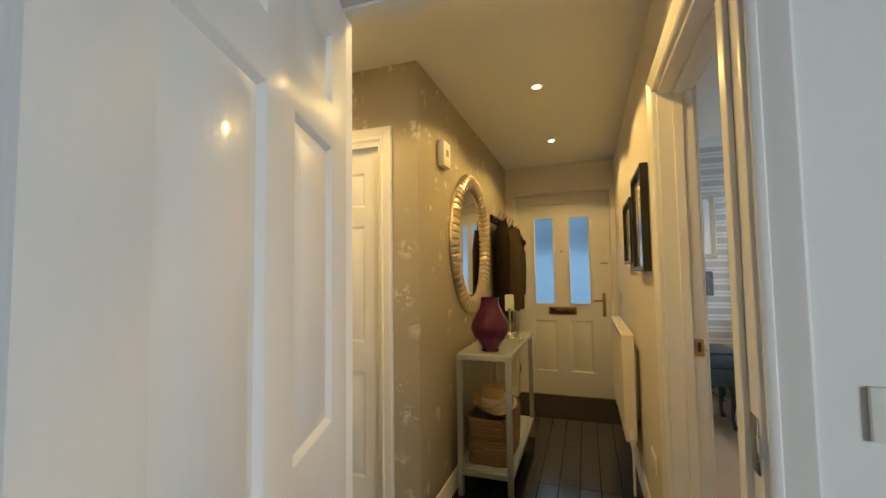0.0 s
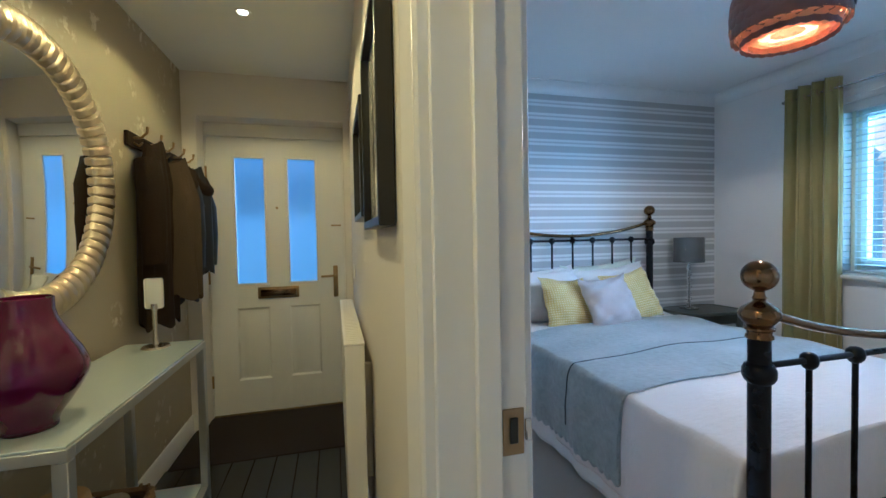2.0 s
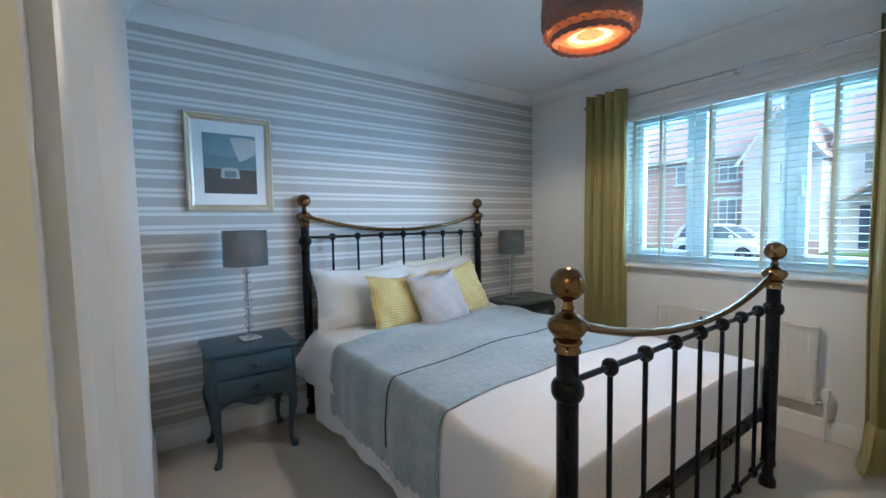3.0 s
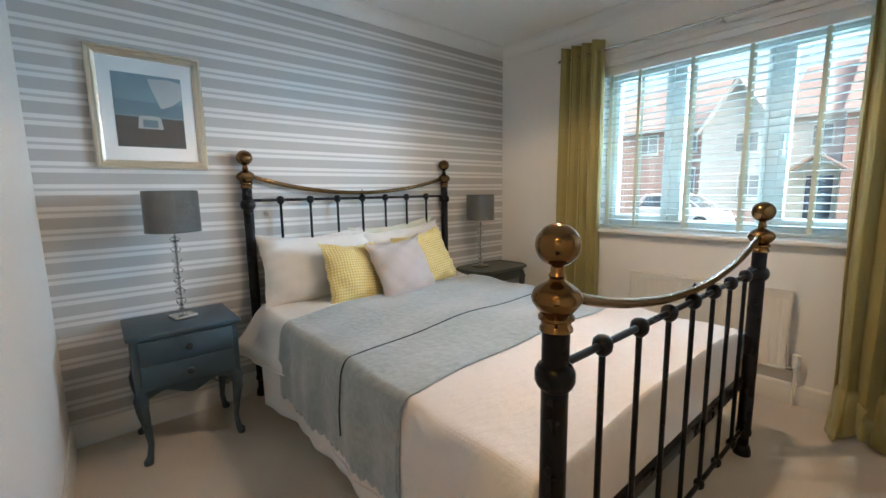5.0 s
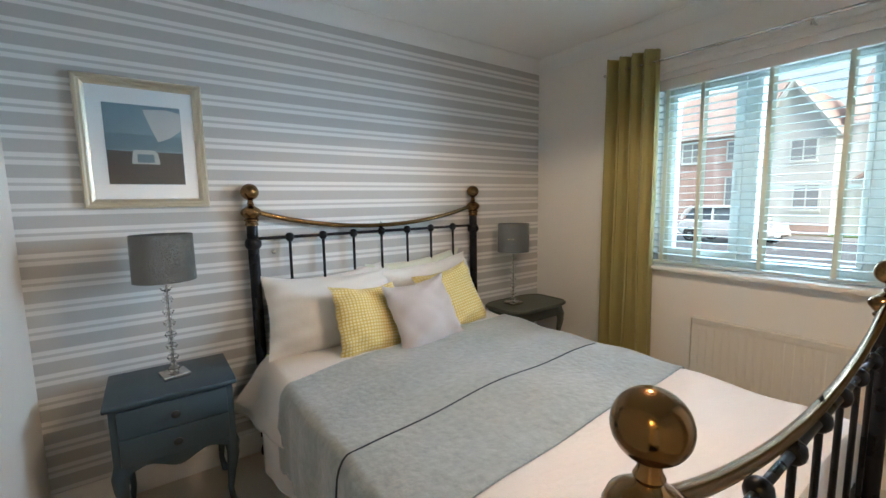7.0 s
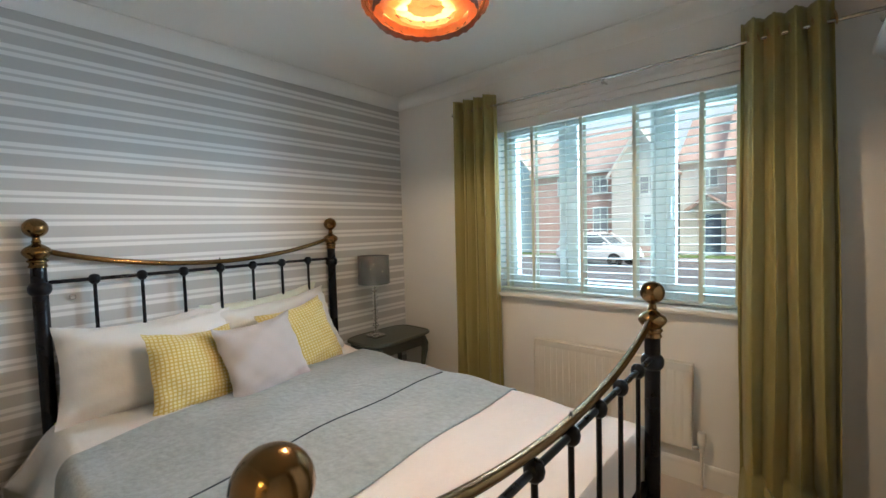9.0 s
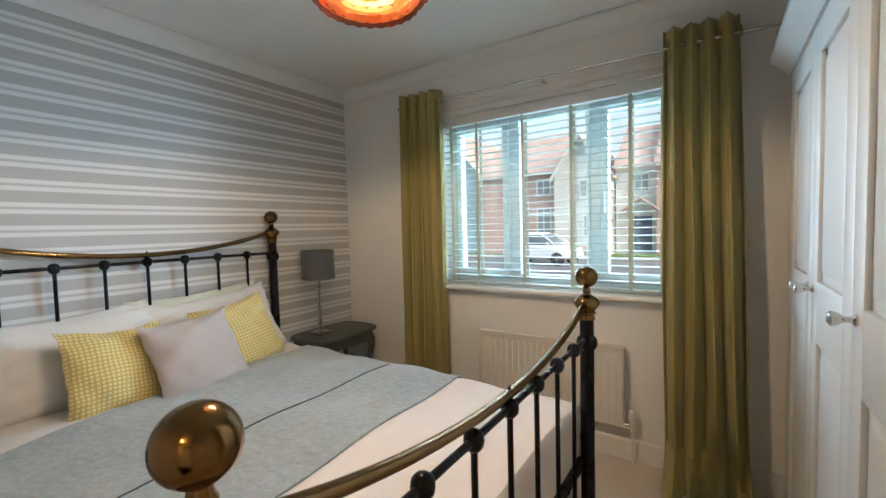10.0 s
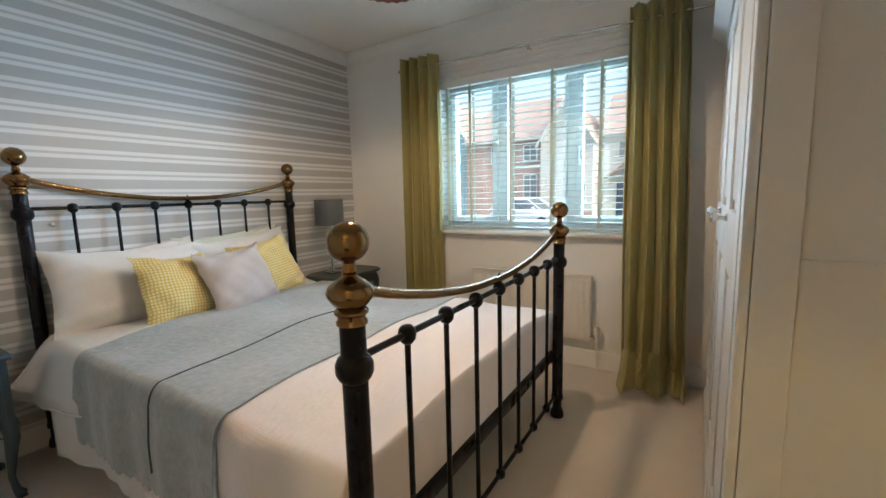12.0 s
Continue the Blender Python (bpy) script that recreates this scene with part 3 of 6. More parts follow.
strike = part("strike_plate", boxed(1.462, 4.437, 0.978, 1.494, 4.4395, 1.042, 0.001, 1), antique, d1, "dull brass strike plate")
part("strike_lip", boxed(1.472, 4.434, 0.995, 1.484, 4.4365, 1.03, 0.0008, 1), dark_knob, strike)
part("strike_tongue", boxed(1.494, 4.431, 0.998, 1.503, 4.4365, 1.028, 0.0015, 1), chrome, strike)

# doorway by which the walk begins
d2 = thing("door_frame_back_room", pose(0, 0, 0), "white painted door frame with a steel strike plate", "door frame", kind="structure")
door_lining(d2, "x", 0.46, 1.386, 3.50, 3.62, 2.03, 3.545)
architrave(d2, (0.48, 3.50, 0), (1, 0, 0), 2.02, (0, -1, 0), 0.886)
architrave(d2, (0.48, 3.62, -0.012), (1, 0, 0), 2.03, (0, 1, 0), 0.82, 1.0, (0, 1))
st2 = part("strike_plate", boxed(1.3545, 3.505, 0.95, 1.357, 3.54, 1.05, 0.001, 1), chrome, d2, "steel strike plate")
part("strike_tongue", boxed(1.350, 3.494, 0.985, 1.357, 3.505, 1.02, 0.0015, 1), chrome, st2)

door_back = thing("door_1", pose(0.505, 3.560, 0.008, 0, 0, -72.0), "white six-panel interior door standing open", "door", kind="structure")
door_leaf(door_back, 0.80, 1.981, 0.036, panel_leaf(0.80, 1.981, layout=[(0.235, 0.82), (0.97, 1.59), (1.69, 1.86)]), panel_white)

# cupboard door, ajar
d3 = thing("door_frame_cupboard", pose(0, 0, 0), "cream painted cupboard door frame", "door frame", kind="structure")
door_lining(d3, "x", -0.763, 0.10, 4.56, 4.66, 2.02, 4.563)
architrave(d3, (-0.743, 4.56, -0.012), (1, 0, 0), 2.02, (0, -1, 0), 0.823)
door_cup = thing("door_2", pose(0.069, 4.602, -0.004, 0, 0, 180 - 2.0), "cream six-panel cupboard door standing ajar", "door", kind="structure")
door_leaf(door_cup, 0.757, 1.990, 0.036, panel_leaf(0.757, 1.990), panel_white)
lever_handle(door_cup, 0.702, 0.99, 0.0, 1, 1)

# front door
fd = thing("door_3", pose(0.385, 7.235, 0.012), "white front door with two frosted panes and brass letterbox", "door", kind="structure")
W, H = 0.93, 2.005
g1, g2 = (0.178, 0.378, 0.947, 1.862), (0.538, 0.735, 0.947, 1.862)
door_leaf(fd, W, H, 0.05, [(0.165, 0.392, 0.24, 0.77), (0.525, 0.75, 0.24, 0.77)], panel_white, [g1, g2])
for g in (g1, g2):
    fr = bmesh.new()
    b = 0.014
    for x0, x1, z0, z1 in ((g[0] - b, g[1] + b, g[2] - b, g[2] + 0.004), (g[0] - b, g[1] + b, g[3] - 0.004, g[3] + b), (g[0] - b, g[0] + 0.004, g[2] + 0.004, g[3] - 0.004), (g[1] - 0.004, g[1] + b, g[2] + 0.004, g[3] - 0.004)):
        box(fr, x0, -0.056, z0, x1, -0.0505, z1, 0.002, 1)
    bead = part("glazing_bead", fr, panel_white, fd)
    pane = part("pane", boxed(g[0], -0.031, g[2], g[1], -0.025, g[3]), frosted, fd, "frosted glass pane")
    pane.visible_shadow = False
lb = part("letterbox", boxed(0.312, -0.062, 0.835, 0.597, -0.0505, 0.918, 0.004), antique, fd, "brass letterbox")
part("flap", boxed(0.332, -0.068, 0.852, 0.577, -0.0625, 0.900, 0.002), brass, lb)
hp = part("handle_plate", boxed(0.848, -0.058, 0.82, 0.882, -0.0505, 1.06, 0.004), antique, fd, "antique brass handle plate")
bm = bmesh.new()
tube(bm, [(0.865, -0.056, 0.985), (0.865, -0.09, 0.985), (0.84, -0.10, 0.985), (0.76, -0.10, 0.982)], 0.009)
part("lever", bm, antique, hp)
part("night_latch", boxed(0.84, -0.075, 1.36, 0.915, -0.0505, 1.372, 0.004), antique, fd, "small brass night latch")
part("spyhole", lathe(bmesh.new(), [(0.0005, -0.057), (0.009, -0.057), (0.010, -0.0505), (0.0005, -0.0505)], (0.458, 0, 1.50), 14, "Y"), antique, fd)
for z in (0.25, 1.0, 1.75):
    part("hinge", lathe(bmesh.new(), [(0.007, -0.045), (0.007, 0.045)], (-0.004, -0.056, z), 12), antique, fd, "brass hinge")
dff = thing("door_frame_front", pose(0, 0, 0), "white front door frame", "door frame", kind="structure")
part("jamb", boxed(0.375, 7.175, -0.01, 0.384, 7.26, 2.05, 0.002, 1), gloss_white, dff)
part("jamb", boxed(1.316, 7.175, -0.01, 1.325, 7.26, 2.05, 0.002, 1), gloss_white, dff)
part("head", boxed(0.375, 7.175, 2.022, 1.325, 7.26, 2.114, 0.003, 1), gloss_white, dff)
part("threshold", boxed(0.375, 7.175, -0.012, 1.325, 7.26, 0.010, 0.002, 1), antique, dff, "dull brass threshold strip")
solid("door_mat", boxed(0.32, 6.50, -0.011, 1.37, 7.17, 0.004, 0.003), mat_fibre, "dark brown coir door mat before the front door", "mat")


# ---- bedroom window ----
win = thing("window_1", pose(0, 0, 0), "white three-light upvc window in a deep recess", "window", kind="structure")
X0, X1 = 4.855, 4.915


def rect_frame(y0, y1, z0, z1, w, x0, x1, bev=0.006):
    bm = bmesh.new()
    box(bm, x0, y0, z0, x1, y1, z0 + w, bev)
    box(bm, x0, y0, z1 - w, x1, y1, z1, bev)
    box(bm, x0 + 0.0006, y0, z0 + w, x1 - 0.0006, y0 + w, z1 - w, bev)
    box(bm, x0 + 0.0006, y1 - w, z0 + w, x1 - 0.0006, y1, z1 - w, bev)
    return bm


part("outer_frame", rect_frame(4.525, 6.055, 0.955, 2.15, 0.055, X0, X1), upvc, win)
for m0 in (5.0, 5.545):
    part("mullion", boxed(X0 + 0.001, m0 - 0.03, 1.01, X1 - 0.001, m0 + 0.03, 2.095, 0.004), upvc, win)
for k, (a, b) in enumerate(((4.58, 4.97), (5.03, 5.515), (5.575, 6.0))):
    fr = part("sash", rect_frame(a, b, 1.01, 2.095, 0.048 if k != 1 else 0.024, X0 - 0.012, X1 - 0.008), upvc, win)
    w = 0.048 if k != 1 else 0.024
    pn = part("pane", boxed(4.884, a + w, 1.01 + w, 4.890, b - w, 2.095 - w), clear_glass, win, "clear glass pane")
    pn.visible_shadow = False
    if k != 1:
        bm = bmesh.new()
        hy = b - 0.024 if k == 0 else a + 0.024
        box(bm, X0 - 0.022, hy - 0.012, 1.42, X0 - 0.0125, hy + 0.012, 1.48, 0.003)
        box(bm, X0 - 0.04, hy - 0.008, 1.44, X0 - 0.0225, hy + 0.008, 1.56, 0.004)
        part("sash_handle", bm, upvc, win)
    else:
        part("glazing_bar", boxed(4.880, a + 0.024, 1.44, 4.894, b - 0.024, 1.452), upvc, win)
part("sill_board", boxed(4.652, 4.48, 0.930, 4.855, 6.10, 0.957, 0.008), gloss_white, win, "white painted window board")

blind = thing("venetian_blind", pose(0, 0, 0), "white wooden venetian blind with cream ladder tapes, open slats", "blind")
part("headrail", boxed(4.735, 4.535, 2.095, 4.80, 6.045, 2.150, 0.004), gloss_white, blind)
part("valance", boxed(4.722, 4.53, 2.085, 4.732, 6.05, 2.148, 0.003), gloss_white, blind)
part("bottom_rail", boxed(4.742, 4.54, 0.966, 4.792, 6.04, 0.984, 0.004), blind_dimmed, blind)
pel = bmesh.new()
box(pel, 4.694, 4.46, 2.146, 4.7135, 6.10, 2.186, 0.004)
box(pel, 4.688, 4.46, 2.187, 4.7135, 6.10, 2.222, 0.005)
box(pel, 4.694, 4.46, 2.223, 4.7135, 6.10, 2.246, 0.004)
part("pelmet", pel, gloss_white, blind, "moulded white pelmet board")
bm = bmesh.new()
c, s = math.cos(radians(1)), math.sin(radians(1))
prof = [(-0.024, 0.0), (-0.012, 0.0018), (0.0, 0.0024), (0.012, 0.0018), (0.024, 0.0), (0.024, -0.0026), (0.012, -0.0008), (0.0, -0.0002), (-0.012, -0.0008), (-0.024, -0.0026)]
ends = [[bm.verts.new((u * c - w * s, y, u * s + w * c)) for u, w in prof] for y in (4.54, 6.04)]
for i in range(10):
    bm.faces.new((ends[0][i], ends[0][(i + 1) % 10], ends[1][(i + 1) % 10], ends[1][i]))
for e in ends:
    bm.faces.new(e)
slat_mesh = mesh("slat", bm, blind_dimmed)
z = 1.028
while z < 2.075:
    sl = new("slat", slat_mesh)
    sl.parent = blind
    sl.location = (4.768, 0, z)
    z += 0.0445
for y in (4.62, 4.781, 5.112, 5.426, 5.764, 5.97):
    bm = bmesh.new()
    for x in (4.7365, 4.7975):
        box(bm, x, y - 0.0105, 0.984, x + 0.0012, y + 0.0105, 2.09)
    part("ladder_tape", bm, tape_cream, blind, "cream ladder tape")

# curtain pole
pole = thing("curtain_pole", pose(0, 0, 0), "slim dark steel curtain pole with bracket", "curtain pole")
part("rod", tube(bmesh.new(), [(4.625, 4.10, 2.240), (4.625, 6.325, 2.2535)], 0.0085, 12), chrome, pole)
for y in (4.13, 5.25, 6.30):
    bm = bmesh.new()
    tube(bm, [(4.715, y, 2.232), (4.64, y, 2.232), (4.625, y, 2.245)], 0.006)
    lathe(bm, [(0.02, 4.709), (0.02, 4.715)], (0, y, 2.232), 14, "X")
    box(bm, 4.615, y - 0.005, 2.215, 4.635, y + 0.005, 2.243, 0.003)
    part("bracket", bm, chrome, pole)
for y, d in ((4.10, -1), (6.325, 1)):
    part("finial", lathe(bmesh.new(), [(0.009, 0), (0.013, 0.004 * d), (0.014, 0.03 * d), (0.006, 0.04 * d)], (4.625, y, 2.240 if d < 0 else 2.2535), 14, "Y"), chrome, pole)


def curtain(name, y0, y1, foot0, foot1, waves, spill, label, seed):
    """A lined curtain in deep folds from eyelets on the pole, its hem resting on the carpet."""
    rnd = random.Random(seed)
    ph = [rnd.uniform(-0.4, 0.4) for _ in range(12)]
    top = 2.315
    def fn(u, v):
        h = 1 - v
        yy = (y0 + (y1 - y0) * u) * h + (foot0 + (foot1 - foot0) * u) * (1 - h)
        a = 2 * math.pi * waves * u + ph[int(u * 10) % 12] * 0.25 * v
        amp = 0.064 * (0.75 + 0.25 * v) * (1 + 0.25 * math.sin(5 * u + seed))
        x = 4.622 + amp * math.copysign(abs(math.sin(a)) ** 0.62, math.sin(a)) + 0.012 * math.sin(2.3 * a + 3 * v + seed) * v
        yy += 0.017 * math.sin(2 * a) + 0.008 * math.cos(a) + 0.008 * math.sin(7 * v + 9 * u + seed) * v
        z = top * (1 - v) + 0.016
        if v > 0.92:
            f = min(1.0, (v - 0.92) / 0.08)
            x -= spill * f * (0.70 + 0.30 * math.sin(a * 0.5 + seed)) + 0.03 * f
            yy += 0.06 * spill * f * math.sin(a * 0.7 + 2 * seed)
            heap = 0.042 * math.sin(math.pi * min(1.0, f)) * (1 + math.sin(0.5 * a + 5 * f + seed))
            z = 0.185 * (1 - f) ** 1.7 + 0.012 + heap + 0.007 * (1 + math.sin(a + 3 * f))
        return (min(x, 4.69), yy, z)
    th = thing(name, pose(0, 0, 0), label, "curtain", "curtains at the bedroom window")
    cl = part("cloth", grid(bmesh.new(), fn, 190, 110), curtain_green, th)
    thicken(cl, 0.004)
    for k in range(int(2 * waves)):
        u = (k + 0.0) / (2 * waves)
        y = y0 + (y1 - y0) * u
        bm = bmesh.new()
        n = 18
        pts = [(4.622 + 0.024 * math.cos(2 * math.pi * i / n), y + 0.004 * math.sin(2 * math.pi * i / n), 2.252 + 0.024 * math.sin(2 * math.pi * i / n)) for i in range(n + 1)]
        tube(bm, pts, 0.004, 8)
        part("eyelet", bm, antique, th, "dull metal eyelet")


curtain("curtain", 5.985, 6.315, 5.97, 6.33, 4, 0.02, "olive green eyelet curtain hanging in folds beside the window", 3)
curtain("curtain", 4.285, 4.615, 4.215, 4.61, 4.5, 0.20, "olive green eyelet curtain with its hem pooled on the carpet", 8)


# ---- radiators ----
def radiator(name, m, length, height, label, sections):
    """A panel radiator along x, its back at y=0, front towards -y, bottom at z=0."""
    th = thing(name, m, label, "radiator")
    bm = bmesh.new()
    n = sections
    step = length / n
    pts = []
    for i in range(n):
        x = i * step
        pts += [(x + 0.10 * step, -0.094), (x + 0.22 * step, -0.098), (x + 0.78 * step, -0.098), (x + 0.90 * step, -0.094)]
    lo = [bm.verts.new((x, y, 0.03)) for x, y in pts]
    hi = [bm.verts.new((x, y, height - 0.035)) for x, y in pts]
    for i in range(len(pts) - 1):
        bm.faces.new((lo[i], lo[i + 1], hi[i + 1], hi[i]))
    box(bm, 0.001, -0.0885, 0.0, length - 0.001, -0.075, 0.0305, 0.003)
    box(bm, 0.001, -0.0885, height - 0.0355, length - 0.001, -0.075, height, 0.003)
    box(bm, 0.001, -0.082, 0.0305, length - 0.001, -0.076, height - 0.0355)
    part("front_panel", bm, radiator_white, th)
    part("back_panel", boxed(0.004, -0.040, 0.004, length - 0.004, -0.030, height - 0.004, 0.003), radiator_white, th)
    bm = bmesh.new()
    box(bm, 0.0, -0.0995, height - 0.004, length, -0.028, height + 0.006, 0.003)
    for i in range(int(length / 0.03)):
        box(bm, 0.012 + i * 0.03, -0.088, height + 0.0061, 0.028 + i * 0.03, -0.04, height + 0.0075)
    part("top_grille", bm, radiator_white, th)
    for x in (-0.0015, length - 0.0005):
        part("side_panel", boxed(x, -0.096, 0.012, x + 0.002, -0.030, height - 0.004, 0.0008, 1), radiator_white, th)
    for x in (0.12, length - 0.12):
        part("wall_bracket", boxed(x - 0.015, -0.0305, 0.1, x + 0.015, 0.0, height - 0.1, 0.002), radiator_white, th)
    return th


r1 = radiator("radiator", pose(4.713, 5.725, 0.205, 0, 0, -90) @ Matrix.Diagonal((1, 0.66, 1, 1)), 0.92, 0.455, "white panel radiator under the bedroom window", 22)
v1 = thing("radiator_valve", pose(4.665, 4.762, 0.0), "white radiator valve with pipe into the floor", "valve")
part("pipe", tube(bmesh.new(), [(0, 0, 0.001), (0, 0, 0.16), (0, 0, 0.21)], 0.0075), radiator_white, v1)
part("valve_body", lathe(bmesh.new(), [(0.011, 0.205), (0.014, 0.21), (0.014, 0.24), (0.019, 0.245), (0.021, 0.26), (0.021, 0.30), (0.016, 0.31)], (0, 0, 0), 16), plastic_white, v1)
part("union", tube(bmesh.new(), [(0, 0.0, 0.222), (0, 0.045, 0.222)], 0.012), chrome, v1)
radiator("radiator", pose(1.370, 6.42, 0.285, 0, 0, -90), 1.06, 0.625, "white panel radiator on the hall wall", 24)
v2 = thing("radiator_valve", pose(1.312, 5.325, -0.012), "white radiator valve with pipe into the floor", "valve")
part("pipe", tube(bmesh.new(), [(0, 0, 0.001), (0, 0, 0.16), (0, 0, 0.30)], 0.0075), radiator_white, v2)
part("valve_body", lathe(bmesh.new(), [(0.011, 0.29), (0.015, 0.30), (0.015, 0.33), (0.020, 0.335), (0.021, 0.37), (0.016, 0.385)], (0, 0, 0), 16), plastic_white, v2)
part("union", tube(bmesh.new(), [(0, 0.0, 0.318), (0, 0.038, 0.318)], 0.012), chrome, v2)


# ---- the bed ----
BX0, BX1, BY0, BY1 = 2.407, 3.944, 4.822, 6.983
bed = thing("bed", pose(0, 0, 0), "black iron bedstead with brass knobs and curved brass rails", "bed")


def bed_post(x, y, base):
    """A post with its ring; the brass finial is a piece of its own. base is the height of the finial's foot."""
    bm = bmesh.new()
    lathe(bm, [(0.022, 0.002), (0.036, 0.002), (0.036, 0.02), (0.030, 0.045), (0.024, 0.05), (0.024, 0.10), (0.032, 0.105), (0.032, 0.125), (0.0285, 0.13),
               (0.0285, base - 0.125), (0.036, base - 0.118), (0.042, base - 0.105), (0.042, base - 0.085), (0.036, base - 0.072), (0.0285, base - 0.066), (0.0285, base)], (x, y, 0), 24)
    p = part("post", bm, iron, bed)
    bm = bmesh.new()
    lathe(bm, [(0.029, 0.0), (0.034, 0.004), (0.034, 0.010), (0.030, 0.016), (0.031, 0.024), (0.037, 0.028), (0.037, 0.034), (0.031, 0.040), (0.040, 0.050), (0.050, 0.064), (0.052, 0.074), (0.046, 0.088), (0.030, 0.100),
               (0.019, 0.106), (0.015, 0.112), (0.018, 0.118), (0.014, 0.126), (0.013, 0.136), (0.020, 0.142)], (x, y, base), 32)
    fin = part("finial", bm, brass, p, "aged brass finial")
    bm = bmesh.new()
    r, n = 0.045, 18
    prof = [(max(1e-4, r * math.sin(math.pi * i / n)), 0.180 - r * 0.98 * math.cos(math.pi * i / n)) for i in range(n + 1)]
    lathe(bm, prof, (x, y, base), 32)
    part("knob", bm, brass, p, "aged brass ball knob")


HB, FB = 1.292, 0.968
for x in (BX0, BX1):
    bed_post(x, BY1, HB)
    bed_post(x, BY0, FB)


def end_rail(y, rail_z, base, low_z, spindle_foot):
    part("rail", tube(bmesh.new(), [(BX0 + 0.03, y, rail_z), (BX1 - 0.03, y, rail_z)], 0.0095, 12), iron, bed)
    part("low_rail", tube(bmesh.new(), [(BX0 + 0.026, y, low_z), (BX1 - 0.026, y, low_z)], 0.009, 12), iron, bed)
    hi, lo, n = base + 0.072, rail_z + 0.038, 36
    pts, mid = [], (BX0 + BX1) / 2
    for i in range(n + 1):
        u = i / n
        sag = max(0.0, 1 - (2 * u - 1) ** 2)
        pts.append((BX0 + 0.036 + (BX1 - BX0 - 0.072) * u, y, hi - (hi - lo) * sag ** 0.92))
    part("curved_rail", tube(bmesh.new(), pts, 0.0135, 14), brass, bed, "curved brass rail")
    step = (BX1 - BX0) / 8
    for k in range(1, 8):
        x = BX0 + step * k
        part("spindle", tube(bmesh.new(), [(x, y, low_z), (x, y, rail_z)], 0.0082, 10), iron, bed)
        bm = bmesh.new()
        lathe(bm, [(0.009, -0.027), (0.014, -0.024), (0.022, -0.014), (0.0245, 0.0), (0.022, 0.014), (0.014, 0.022), (0.004, 0.025)], (x, y, rail_z), 16)
        if k == 4:
            lathe(bm, [(0.008, 0.02), (0.010, 0.03), (0.009, 0.045), (0.004, 0.055), (0.001, 0.062)], (x, y, rail_z), 12)
        part("casting", bm, iron, bed)
        bm = bmesh.new()
        lathe(bm, [(0.010, -0.020), (0.018, -0.010), (0.019, 0.0), (0.018, 0.010), (0.010, 0.020)], (x, y, low_z), 14)
        part("casting", bm, iron, bed)


end_rail(BY1, 1.222, HB, 0.33, 0.33)
end_rail(BY0, 0.890, FB, 0.135, 0.135)
for x in (BX0 + 0.005, BX1 - 0.035):
    part("side_rail", boxed(x, BY0 + 0.02, 0.315, x + 0.03, BY1 - 0.02, 0.365, 0.004), iron, bed)
part("foot_bar", boxed(BX0 + 0.02, BY0 + 0.012, 0.335, BX1 - 0.02, BY0 + 0.045, 0.385, 0.004), iron, bed)
part("head_bar", boxed(BX0 + 0.02, BY1 - 0.045, 0.335, BX1 - 0.02, BY1 - 0.012, 0.385, 0.004), iron, bed)
for k in range(12):
    y = BY0 + 0.15 + k * 0.165
    part("slat", boxed(BX0 + 0.036, y, 0.345, BX1 - 0.036, y + 0.07, 0.362, 0.002, 1), iron, bed)
solid("mattress", boxed(BX0 + 0.06, BY0 + 0.07, 0.372, BX1 - 0.06, BY1 - 0.055, 0.574, 0.07, 4), sheet_white, "white mattress lying on the iron bed base", "mattress")
# lime undersheet corner at the head
solid("fitted_sheet", boxed(BX0 + 0.004, BY1 - 0.20, 0.50, BX0 + 0.030, BY1 - 0.07, 0.60, 0.010), green_sheet, "lime green sheet edge showing beside the pillow", "sheet")


